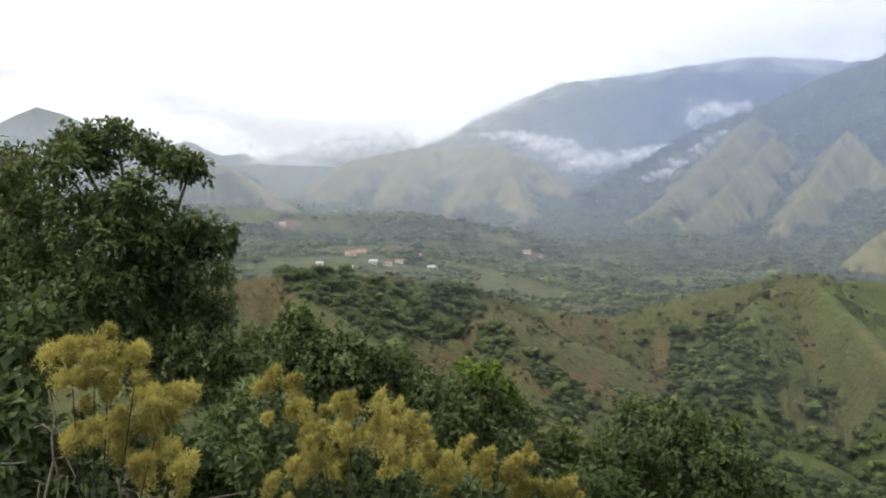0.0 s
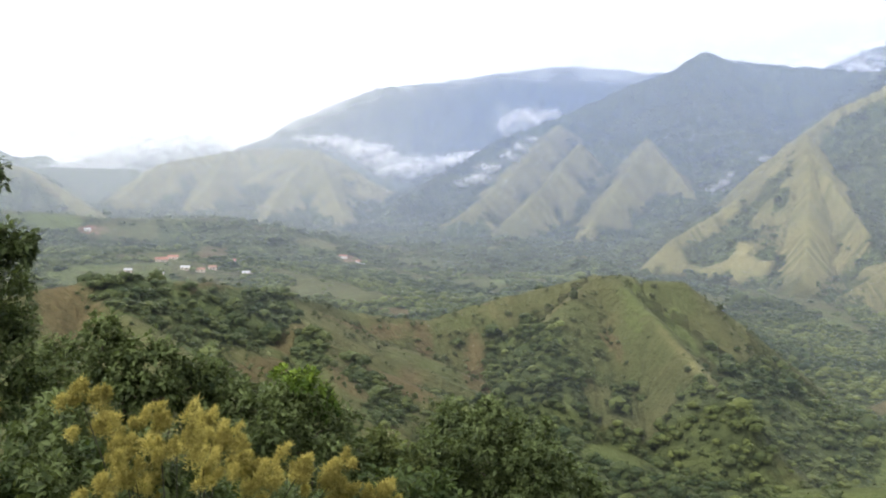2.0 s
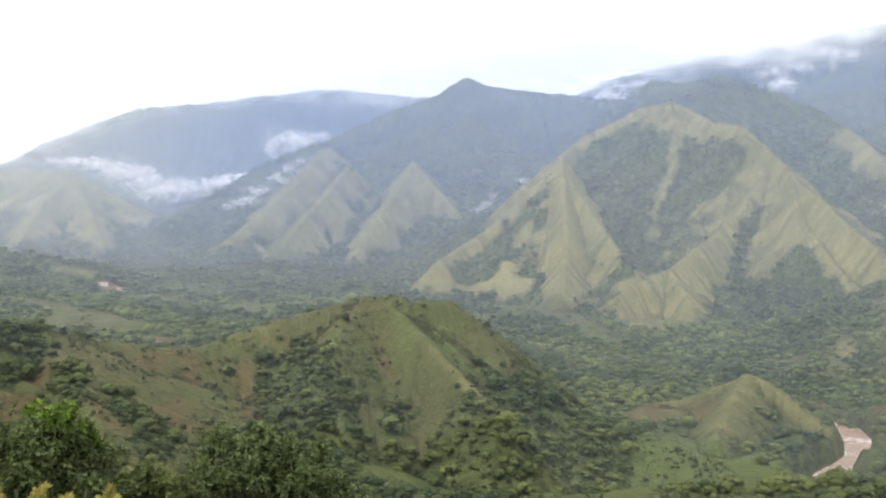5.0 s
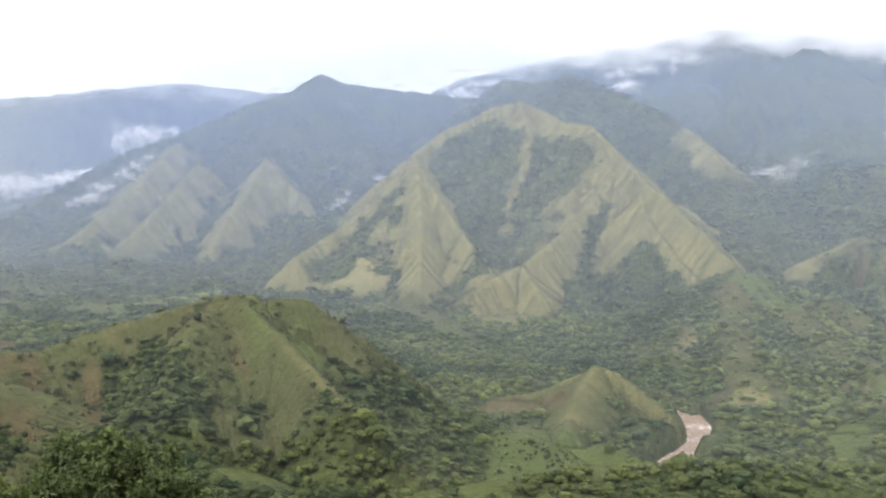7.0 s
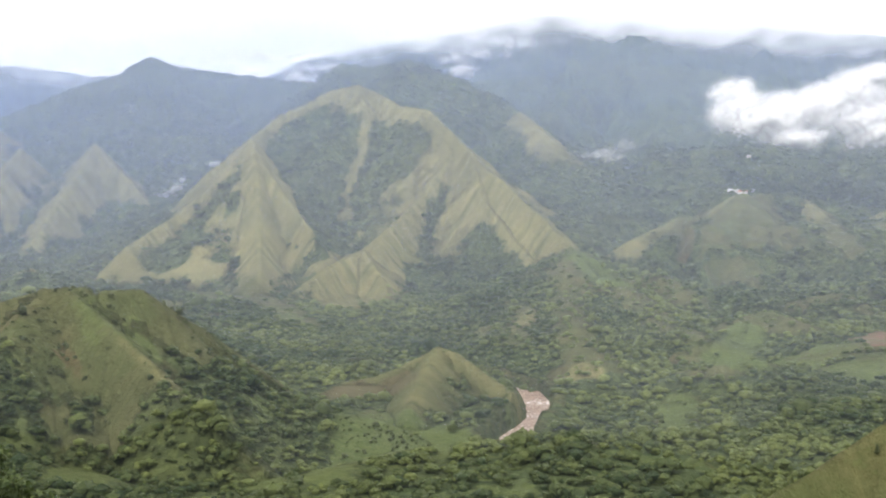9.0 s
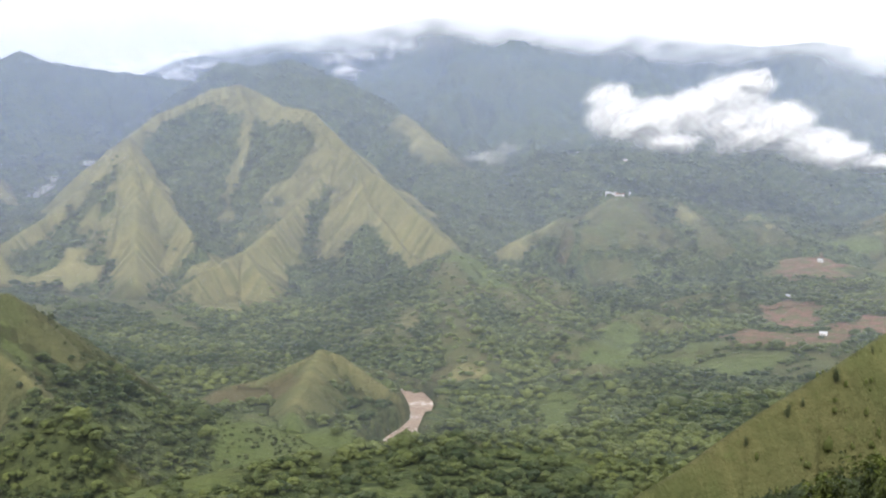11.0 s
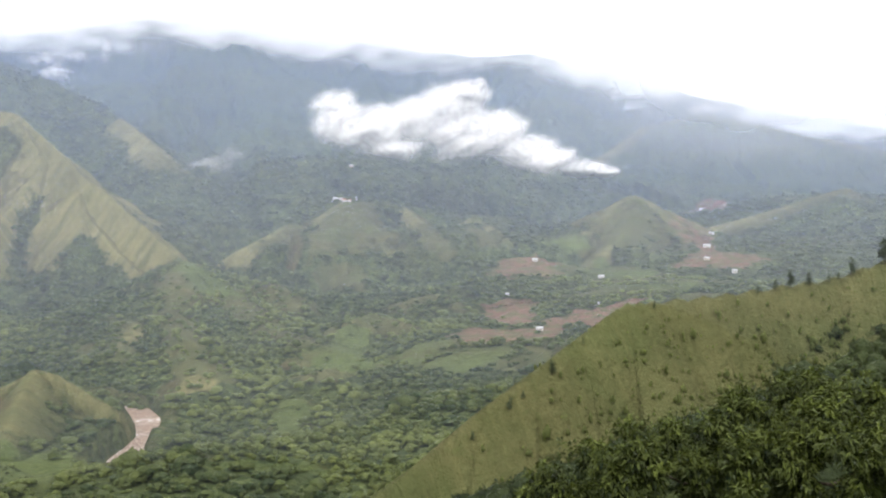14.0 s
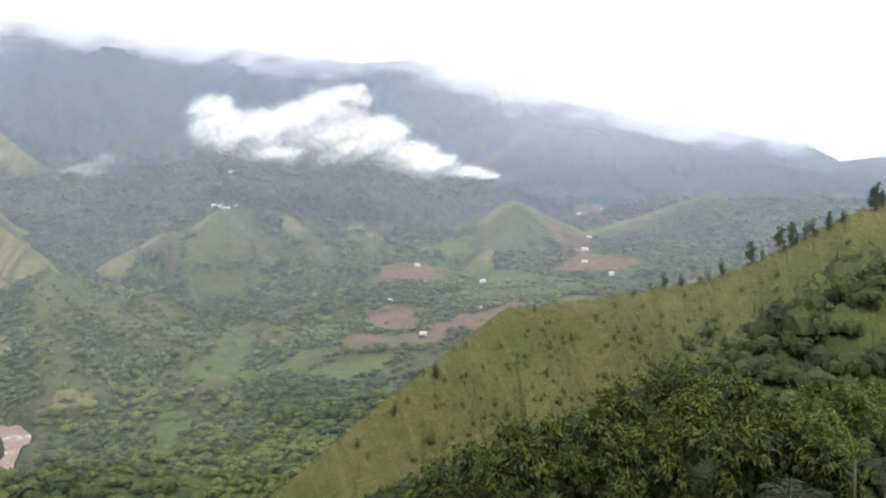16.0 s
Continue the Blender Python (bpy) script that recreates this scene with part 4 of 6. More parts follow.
def build_cloud(name, density, puffs, seed):
    """Layers through a body of billows, dense inside and torn into wisps at the rim."""
    puffs = np.array(puffs, float)
    mid = puffs[:, :2].mean(0)
    away = mid / np.linalg.norm(mid)
    across = np.array([away[1], -away[0]])
    pu, pw = (puffs[:, :2] - mid) @ across, (puffs[:, :2] - mid) @ away * 0.35
    solid = name == "big_cloud"
    rx, rz = puffs[:, 3] * (1.12 if solid else 1.6), puffs[:, 4] * (1.12 if solid else 1.7)
    layers = 9 if solid else 4
    step = 3.2 if solid else 3.6
    deep = float(np.clip(rx.max() * 0.75, 12, 60))
    us = np.arange((pu - 1.5 * rx).min(), (pu + 1.5 * rx).max() + step, step)
    zs = np.arange((puffs[:, 2] - 1.7 * rz).min(), (puffs[:, 2] + 1.7 * rz).max() + step, step)
    u, z = np.meshgrid(us, zs, indexing="ij")
    coarse = float(np.clip(np.median(np.sqrt(rx * rz)) * (1.0 if solid else 0.8), 10, 60))
    verts, faces, thick, facing, base = [], [], [], [], 0
    for k in range(layers):
        w = deep * (2 * k / (layers - 1) - 1)
        body = np.full(u.shape, -9.0)
        for a, b, c, r1, r2 in zip(pu, pw, puffs[:, 2], rx, rz):
            body = np.maximum(body, 1 - np.sqrt(((u - a) / r1) ** 2 + ((w - b) / max(0.9 * deep, 0.8 * r1)) ** 2 + ((z - c) / r2) ** 2))
        n = smooth_noise(u + 0.9 * w, 1.25 * z + 0.6 * w, coarse, 5, seed, 0.58)
        billow = 1 - 2 * np.abs(smooth_noise(u - 0.7 * w, 1.2 * z - 0.5 * w, 0.7 * coarse, 3, seed + 3))
        field = body + (0.55 * n + 0.16 * billow + 0.02 if solid else (0.7 if name == "saddle_mist" else 0.95) * n + 0.1 * billow - 0.06)
        alpha = ramp01(field, -0.05, 0.6 if solid else 0.9) * (0.5 if solid else min(0.9, 1.6 * density))
        gu, gz = np.gradient(field + 0.5 * body, step)
        f = -(gu[..., None] * np.array([*across, 0]) + gz[..., None] * np.array([0, 0, 1.0])) * 22 + np.array([*(-away * (0.55 - 0.3 * w / deep)), 0.35])
        f /= np.linalg.norm(f, axis=-1)[..., None]
        bend = w + 0.25 * deep * n
        p = np.stack([mid[0] + u * across[0] + bend * away[0], mid[1] + u * across[1] + bend * away[1], z], -1)
        i = np.arange(u.size).reshape(u.shape)
        q = np.stack([i[:-1, :-1], i[1:, :-1], i[1:, 1:], i[:-1, 1:]], -1).reshape(-1, 4)
        q = q[alpha.ravel()[q].max(1) > 0.004]
        used, local = np.unique(q, return_inverse=True)
        verts.append(p.reshape(-1, 3)[used])
        thick.append(alpha.ravel()[used])
        facing.append(f.reshape(-1, 3)[used])
        faces.append(local.reshape(-1, 4) + base)
        base += len(used)
    ob = add_mesh("cloud", np.concatenate(verts), np.concatenate(faces), [CLOUD_WATER])
    ob.data.attributes.new("thick", "FLOAT", "POINT").data.foreach_set("value", np.concatenate(thick).astype(np.float32))
    ob.data.attributes.new("facing", "FLOAT_VECTOR", "POINT").data.foreach_set("vector", np.concatenate(facing).astype(np.float32).ravel())
    return tagged(ob, CLOUD_WORDS[name], "cloud", kind="stuff")


for _n, (_name, (_density, _puffs)) in enumerate(PUFFS.items()):
    build_cloud(_name, _density, _puffs, 30 + _n)


# ---- plants ----
def foliage_material(name, dark, light, glow=0.25, rough=0.55, masses=False):
    """Leaves: each leaf a little different, each plant with its own tone; near crowns hold top light in theirs."""
    m, t = material(name)
    out = node(t, "ShaderNodeOutputMaterial")
    tone = node(t, "ShaderNodeAttribute")
    tone.attribute_name = "tone"
    leaf = node(t, "ShaderNodeNewGeometry").outputs["Random Per Island"]
    patch = noise_node(t, 0.35, 3, 0.6)
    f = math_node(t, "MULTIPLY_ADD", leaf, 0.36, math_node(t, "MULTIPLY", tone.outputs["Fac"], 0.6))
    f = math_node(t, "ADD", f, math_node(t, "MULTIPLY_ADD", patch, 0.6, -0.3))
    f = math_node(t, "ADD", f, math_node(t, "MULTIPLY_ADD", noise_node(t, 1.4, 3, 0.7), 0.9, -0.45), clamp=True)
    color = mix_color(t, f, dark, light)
    b = node(t, "ShaderNodeBsdfPrincipled", {"Roughness": rough, "Specular IOR Level": 0.13})
    t.links.new(color, b.inputs["Base Color"])
    if masses:
        sprays = node(t, "ShaderNodeBump", {"Strength": 1.0, "Distance": 1.6})
        t.links.new(noise_node(t, 0.55, 5, 0.7), sprays.inputs["Height"])
        t.links.new(sprays.outputs[0], b.inputs["Normal"])
    through_leaf = node(t, "ShaderNodeBsdfTranslucent")
    t.links.new(mix_color(t, 0.4, color, (0.12, 0.16, 0.02)), through_leaf.inputs[0])
    mix = node(t, "ShaderNodeMixShader", {0: glow})
    t.links.new(b.outputs[0], mix.inputs[1])
    t.links.new(through_leaf.outputs[0], mix.inputs[2])
    t.links.new(mix.outputs[0], out.inputs[0])
    return m


def bark_material(name, dark, light):
    m, t = material(name)
    pos = node(t, "ShaderNodeTexCoord").outputs["Object"]
    long = node(t, "ShaderNodeMapping", {"Scale": (9, 9, 1.6)})
    t.links.new(pos, long.inputs[0])
    grain = noise_node(t, 2.0, 6, 0.65, long.outputs[0])
    spots = noise_node(t, 1.1, 4, 0.6, pos)
    color = mix_color(t, span(t, grain, 0.3, 0.7), dark, light)
    color = mix_color(t, span(t, spots, 0.5, 0.7, 0.0, 0.5), color, (0.10, 0.12, 0.08))
    finish(t, color, 0.9, grain, 0.03, 0.8, 0.15)
    return m


WOODS = foliage_material("woodland_leaves", (0.022, 0.038, 0.017), (0.142, 0.166, 0.050), 0.3, masses=True)
GROVE = foliage_material("grove_leaves", (0.024, 0.038, 0.017), (0.080, 0.098, 0.038), 0.3, masses=True)
SLOPE_LEAF = foliage_material("slope_tree_leaves", (0.012, 0.020, 0.011), (0.066, 0.086, 0.032), 0.25, masses=True)
MID_LEAF = foliage_material("green_leaves", (0.012, 0.024, 0.009), (0.076, 0.108, 0.034), 0.3)
SHRUB_LEAF = foliage_material("yellowish_leaves", (0.036, 0.056, 0.016), (0.165, 0.195, 0.050), 0.3)
FAR_WOODS = foliage_material("mountain_woodland_leaves", (0.034, 0.050, 0.020), (0.086, 0.100, 0.038), 0.3, masses=True)
RIDGE_SCRUB = foliage_material("ridge_scrub_leaves", (0.074, 0.094, 0.032), (0.138, 0.156, 0.056), 0.6)
SCRUB = foliage_material("scrub_leaves", (0.034, 0.044, 0.020), (0.078, 0.086, 0.037), 0.35)
DARK_LEAF = foliage_material("dark_leaves", (0.012, 0.022, 0.009), (0.100, 0.130, 0.048), 0.28)
MANGO_LEAF = foliage_material("glossy_leaves", (0.005, 0.010, 0.004), (0.088, 0.110, 0.022), 0.14, 0.5)
BRIGHT_LEAF = foliage_material("fresh_leaves", (0.026, 0.06, 0.012), (0.13, 0.19, 0.022), 0.35)
LIGHT_LEAF = foliage_material("pale_leaves", (0.04, 0.065, 0.02), (0.15, 0.18, 0.05), 0.3)
PLUME = foliage_material("yellow_plumes", (0.14, 0.118, 0.03), (0.50, 0.43, 0.125), 0.3, 0.8)
PINE_NEEDLE = foliage_material("pine_needles", (0.022, 0.034, 0.020), (0.070, 0.088, 0.046), 0.2)
FROND = foliage_material("palm_fronds", (0.006, 0.008, 0.006), (0.026, 0.030, 0.021), 0.1, 0.6)
DRY_FROND = foliage_material("dry_fronds", (0.022, 0.022, 0.012), (0.08, 0.07, 0.04), 0.2)
DARK_STEM = bark_material("dark_stem", (0.015, 0.014, 0.01), (0.04, 0.036, 0.026))
BARK = bark_material("bark", (0.035, 0.027, 0.02), (0.12, 0.10, 0.08))
PALE_BARK = bark_material("bleached_wood", (0.06, 0.05, 0.04), (0.20, 0.17, 0.14))


def ground_height(x, y):
    return float(land(np.array([x]), np.array([y]))[0][0])


def crown_template(seed, lobes, leaves, tall=1.0, leaf=0.3, level=1):
    """A crown of radius 1: lumpy lobes grown into one another, with loose leaf clumps on their surface."""
    rng = np.random.default_rng(seed)
    bm = bmesh.new()
    bmesh.ops.create_icosphere(bm, subdivisions=level, radius=1.0)
    ball = np.array([v.co[:] for v in bm.verts])
    sides = np.array([[v.index for v in f.verts] for f in bm.faces])
    bm.free()
    hearts, sizes = [], []
    for k in range(lobes):
        a = 2 * math.pi * (k + rng.uniform(-0.3, 0.3)) / max(lobes - 1, 1)
        away = 0.0 if k == 0 else rng.uniform(0.4, 0.62)
        hearts.append((away * math.cos(a), away * math.sin(a), (0.25 if k == 0 else rng.uniform(-0.2, 0.3)) * tall))
        sizes.append(rng.uniform(0.62, 0.74) if k == 0 else rng.uniform(0.38, 0.56))
    hearts = np.array(hearts)
    pts, tri = [], []
    for k in range(lobes):
        p = ball.copy()
        for i in range(len(p)):
            p[i] *= 1 + 0.34 * noise.noise(Vector(ball[i] * 2.1 + 7.1 * seed + 3.3 * k)) + 0.22 * noise.noise(Vector(ball[i] * 5.3 + 2.9 * seed + k))
        p = p * sizes[k] * (1, 1, 0.92 * tall) + hearts[k]
        mid = p[sides].mean(1)
        hidden = mid[:, 2] < hearts[k][2] - 0.45 * sizes[k] * tall
        for o in range(lobes):
            if o != k:
                hidden |= np.linalg.norm((mid - hearts[o]) / (1, 1, tall), axis=1) < 0.72 * sizes[o]
        tri.append(sides[~hidden] + k * len(ball))
        pts.append(p)
    pts, tri = np.concatenate(pts), np.concatenate(tri)
    k = rng.integers(0, len(pts), leaves)
    c = pts[k] * rng.uniform(0.92, 1.06, (leaves, 1)) + rng.normal(size=(leaves, 3)) * 0.07
    a, b = rng.normal(size=(leaves, 3)), rng.normal(size=(leaves, 3))
    a *= leaf * rng.uniform(0.7, 1.4, (leaves, 1)) / np.linalg.norm(a, axis=1)[:, None]
    b *= leaf * rng.uniform(0.7, 1.4, (leaves, 1)) / np.linalg.norm(b, axis=1)[:, None]
    lv = np.stack([c, c + a, c + b], 1).reshape(-1, 3)
    lt = np.arange(leaves * 3).reshape(-1, 3) + len(pts)
    return np.concatenate([pts, lv]), np.concatenate([tri, lt])


def scatter(name, label, category, places, sizes, heights, tones, templates, mat, seed, smooth=False):
    """Many crowns in one mesh of kind stuff."""
    rng = np.random.default_rng(seed)
    which = rng.integers(0, len(templates), len(places))
    turn = rng.uniform(0, 2 * np.pi, len(places))
    verts, faces, tone, base = [], [], [], 0
    for k, (tv, tf) in enumerate(templates):
        sel = np.where(which == k)[0]
        if len(sel) == 0:
            continue
        c, s = np.cos(turn[sel])[:, None], np.sin(turn[sel])[:, None]
        x = (tv[None, :, 0] * c - tv[None, :, 1] * s) * sizes[sel, None]
        y = (tv[None, :, 0] * s + tv[None, :, 1] * c) * sizes[sel, None]
        z = tv[None, :, 2] * heights[sel, None]
        v = np.stack([x, y, z], -1) + places[sel][:, None, :]
        verts.append(v.reshape(-1, 3))
        faces.append((tf[None] + base + len(tv) * np.arange(len(sel))[:, None, None]).reshape(-1, 3))
        tone.append(np.repeat(tones[sel], len(tv)))
        base += len(tv) * len(sel)
    ob = add_mesh(name, np.concatenate(verts), np.concatenate(faces), [mat], smooth)
    ob.data.attributes.new("tone", "FLOAT", "POINT").data.foreach_set("value", np.concatenate(tone).astype(np.float32))
    return tagged(ob, label, category, kind="stuff")


def woodland(count, near, far, size, templates, seed, density, name, label, mat, upright=1.0, first=-32, last=98):
    rng = np.random.default_rng(seed)
    r = np.sqrt(rng.uniform(near * near, far * far, count))
    a = np.radians(rng.uniform(first, last, count))
    x, y = r * np.sin(a), r * np.cos(a)
    h, owner, cover = land(x, y)
    clump = smooth_noise(x, y, 45, 3, seed)
    chance = density(cover, clump, owner)
    bank = np.minimum(along(RIVER[:7], x + 12, y + 12), along(RIVER[:7], x + 30, y + 30))
    chance = np.where(bank < 25, 0, chance)
    ok = (rng.uniform(0, 1, count) < chance) & in_sight(x, y, h + 3.0 * size[1])
    x, y, h, clump = x[ok], y[ok], h[ok], clump[ok]
    sizes = rng.uniform(size[0], size[1], len(x)) * np.exp(rng.normal(0, 0.28, len(x))) * (1 + 0.3 * clump)
    tall = sizes * rng.uniform(0.65, 1.15, len(x)) * upright
    patch = smooth_noise(x, y, 150, 4, 77, 0.7)
    tones = np.clip(0.36 + 1.25 * patch + rng.normal(0, 0.17, len(x)), 0, 1.3)
    return scatter(name, label, "trees", np.stack([x, y, h + tall * 0.45], 1), sizes, tall, tones, templates, mat, seed, templates is not NEAR_CROWN and templates is not LEAFY_CROWN)


def woods_chance(cover, clump, owner):
    wood = 1 - ramp01(cover["grass"], 0.3, 0.75)
    low_land = np.isin(owner, [OWNERS.index(n) for n in ("ground", "foot_spurs", "village_ridge", "red_earth_hill")])
    fold = np.isin(owner, [OWNERS.index(n) for n in ("school_hill", "red_earth_hill", "foot_spurs", "river_hill", "right_shoulder")])
    wood = np.maximum(wood, np.where(fold, 0.8 * ramp01(cover["damp"] + 0.4 * clump, 0.3, 0.8), 0))
    field = np.maximum(np.maximum(cover["lush"], cover["soil"]), cover["dry"])
    return np.clip(wood * (1.35 + 1.3 * clump) + np.where(owner == OWNERS.index("foot_spurs"), 0.25, np.where(low_land, 0.05, 0.008)), 0, 1) * (1 - 0.84 * ramp01(field, 0.3, 0.6))


def scrub_chance(cover, clump, owner):
    hill = owner == OWNERS.index("brown_hill")
    return np.where(hill, np.clip(0.45 + 1.3 * clump, 0.04, 1.0), np.where(owner == OWNERS.index("grass_ridge"), np.clip(0.15 + 0.8 * clump + 0.4 * ramp01(cover["below"], 10, 60), 0.02, 0.85) * ramp01(cover["below"], 3, 9), 0))


NEAR_CROWN = [crown_template(k, 4, 90, 0.9, 0.185) for k in range(7)]
LEAFY_CROWN = [crown_template(30 + k, 3, 150, 0.95, 0.17) for k in range(6)]
SHRUB = [crown_template(60 + k, 2, 12, 1.0, 0.36) for k in range(5)]
TUFT = [crown_template(40 + k, 2, 12, 1.0, 0.3) for k in range(5)]
MID_CROWN = [crown_template(10 + k, 2, 14, 0.85, 0.28) for k in range(8)]
FAR_CROWN = [crown_template(20 + k, 1, 5, 0.75, 0.4) for k in range(6)]
woodland(8500, 330, 720, (2.6, 4.8), NEAR_CROWN, 101, woods_chance, "woodland", "dense green woodland on the slopes below the viewpoint", WOODS, 0.85)
woodland(40000, 720, 1650, (3.4, 6.2), MID_CROWN, 102, woods_chance, "woodland", "dense mixed woodland covering the valley floor", WOODS, 0.75)
woodland(30000, 1650, 2900, (5.0, 9.0), FAR_CROWN, 103, woods_chance, "woodland", "dark woodland in the gullies of the mountains", FAR_WOODS, 0.75)
woodland(4600, 95, 350, (1.5, 3.0), LEAFY_CROWN, 105, lambda c, n, o: np.where(o == OWNERS.index("wooded_slope"), 1.0, np.where(o == 0, 0.8, c["grove"])), "woodland", "thick trees on the steep slope beside the viewpoint", SLOPE_LEAF, 1.1, 58, 105)
woodland(16000, 1400, 2300, (1.3, 3.4), FAR_CROWN, 108, lambda c, n, o: np.where(np.isin(o, [OWNERS.index("school_hill"), OWNERS.index("red_earth_hill")]), np.clip(0.1 + 0.9 * n, 0.02, 0.6), 0) * (1 - ramp01(c["soil"], 0.3, 0.6)), "woodland", "scattered bushes on the ribbed green hills", WOODS, 0.85, 40, 85)
woodland(18000, 330, 760, (1.6, 2.9), NEAR_CROWN, 107, lambda c, n, o: c["grove"] * 0.8, "woodland", "dark trees crowded in the hollows of the dry hill", GROVE, 1.15)
woodland(17000, 380, 820, (0.7, 1.8), TUFT, 104, scrub_chance, "scrub", "low green scrub scattered over the dry hill", SCRUB, 1.1)
woodland(15000, 180, 430, (0.3, 0.8), SHRUB, 106, scrub_chance, "scrub", "small upright bushes on the grassy ridge", RIDGE_SCRUB, 2.1, 55, 100)


def part(name, verts, faces, mat, parent=None, label="", tone=None, smooth=False):
    ob = add_mesh(name, verts, faces, [mat], smooth)
    if tone is not None:
        ob.data.attributes.new("tone", "FLOAT", "POINT").data.foreach_set("value", (np.zeros(len(verts)) + tone).astype(np.float32))
    if parent is not None:
        ob.parent = parent
        ob.matrix_parent_inverse = parent.matrix_basis.inverted()
    if label:
        tagged(ob, label)
    return ob


def thing(name, x, y, z, label, category, group=""):
    ob = new(name)
    ob.empty_display_size = 0.3
    ob.matrix_basis = pose(x, y, z)
    return tagged(ob, label, category, group)


def tube(points, radii, sides=8):
    """A tapered limb through points, as vertices and quads."""
    points = [Vector(p) for p in points]
    verts, faces = [], []
    for k, p in enumerate(points):
        ahead = (points[min(k + 1, len(points) - 1)] - points[max(k - 1, 0)]).normalized()
        u = ahead.cross(Vector((0.3, 0.9, 0.2))).normalized()
        w = ahead.cross(u)
        for s in range(sides):
            a = 2 * math.pi * s / sides
            r = radii[k] * (1 + 0.12 * math.sin(3 * a + k * 1.7))
            verts.append(p + (u * math.cos(a) + w * math.sin(a)) * r)
    for k in range(len(points) - 1):
        for s in range(sides):
            s2 = (s + 1) % sides
            faces.append((k * sides + s, k * sides + s2, (k + 1) * sides + s2, (k + 1) * sides + s))
    return np.array([v[:] for v in verts]), np.array(faces)


def leaf_mass(blobs, density, per, length, width, droop, seed, deep=0.6, loose=0.75):
    """Leaves in small sprays over and in a set of rounded masses, as kite-shaped blades."""
    rng = np.random.default_rng(seed)
    blobs = np.array(blobs, float)
    spots, ways = [], []
    for b in blobs:
        n = max(8, int(density * 4 * np.pi * b[3] ** 2))
        d = rng.normal(size=(n, 3))
        d /= np.linalg.norm(d, axis=1)[:, None]
        d = d[d[:, 2] > -0.75]
        lump = 1 + 0.16 * np.sin(d[:, 0] * 9 + b[0] * 5) * np.sin(d[:, 1] * 8 + b[1] * 3) + 0.12 * np.sin(d[:, 2] * 11 + b[2] * 7)
        p = b[:3] + d * (b[3] * lump * rng.uniform(deep, 1.04, len(d)))[:, None]
        inside = np.zeros(len(p), bool)
        for o in (blobs if len(blobs) < 40 else ()):
            inside |= np.linalg.norm(p - o[:3], axis=1) < 0.62 * o[3] * deep / 0.6
        spots.append(p[~inside])
        ways.append(d[~inside])
    spots, ways = np.concatenate(spots), np.concatenate(ways)
    # top light put into the tone: leaves on upper sides of masses are lighter
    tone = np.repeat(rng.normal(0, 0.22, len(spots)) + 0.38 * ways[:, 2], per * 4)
    p, d = np.repeat(spots, per, 0), np.repeat(ways, per, 0)
    n = len(p)
    go = d * 0.55 + rng.normal(size=(n, 3)) * loose + np.array([0, 0, 0.15 - droop])
    go /= np.linalg.norm(go, axis=1)[:, None]
    up = d * 0.6 + np.array([0, 0, 0.8]) + rng.normal(size=(n, 3)) * 0.35
    side = np.cross(go, up)
    side /= np.linalg.norm(side, axis=1)[:, None] + 1e-9
    l = length * rng.uniform(0.65, 1.25, (n, 1))
    w = width * rng.uniform(0.7, 1.2, (n, 1))
    p = p + rng.normal(size=(n, 3)) * length * 0.25
    mid = p + go * l * 0.5 + np.array([0, 0, 0.06]) * l
    tip = p + go * l - np.array([0, 0, 0.25 * droop]) * l
    v = np.stack([p, mid - side * w / 2, tip, mid + side * w / 2], 1).reshape(-1, 3)
    f = np.arange(n * 4).reshape(-1, 4)
    return v, f, tone


def clumps(blobs, size, seed):
    """Smaller leafy clumps over the surface of the masses of a crown."""
    rng = np.random.default_rng(seed)
    out = []
    for b in blobs:
        n = max(4, int(2.6 * (b[3] / size) ** 2))
        for _ in range(n):
            d = rng.normal(size=3)
            d /= np.linalg.norm(d)
            if d[2] < -0.8:
                continue
            p = np.array(b[:3]) + d * max(b[3] - 0.55 * size, 0.3 * b[3]) * rng.uniform(0.75, 1.0)
            out.append((*p, size * rng.uniform(0.6, 1.2)))
    return out


BLOBS = {}
BLOBS["big_tree"] = [(-8.0, 22.0, 220.5, 0.36), (-8.2, 24.3, 220.7, 0.40), (-7.1, 22.3, 220.7, 0.32), (-7.1, 23.9, 220.5, 0.36), (-6.8, 24.3, 220.3, 0.31), (-6.0, 22.9, 220.1, 0.24), (-5.7, 23.1, 220.0, 0.16), (-7.5, 22.4, 220.2, 0.31), (-7.9, 21.3, 220.1, 0.38), (-8.9, 22.2, 219.5, 0.96), (-7.5, 21.9, 219.0, 0.87), (-6.6, 22.2, 218.9, 0.77), (-7.1, 21.8, 218.1, 1.34), (-6.0, 22.2, 218.3, 0.99), (-9.0, 23.4, 218.2, 1.39), (-5.6, 23.1, 218.3, 0.50), (-5.0, 22.6, 218.4, 0.18), (-6.0, 23.6, 217.2, 1.11), (-7.4, 23.2, 216.9, 1.62), (-5.6, 23.8, 216.5, 0.82), (-5.4, 24.8, 217.4, 0.25), (-8.0, 21.4, 216.9, 1.33), (-6.4, 22.7, 215.7, 1.20), (-5.3, 22.7, 215.4, 1.01), (-6.5, 21.4, 219.5, 0.37)]
BLOBS["left_tree"] = [(-12.8, 28.8, 219.5, 1.31), (-11.3, 26.8, 220.0, 0.73), (-12.9, 27.5, 218.2, 2.03), (-12.8, 28.4, 216.5, 1.90), (-12.0, 28.5, 214.9, 1.37), (-13.4, 28.8, 213.8, 2.11)]
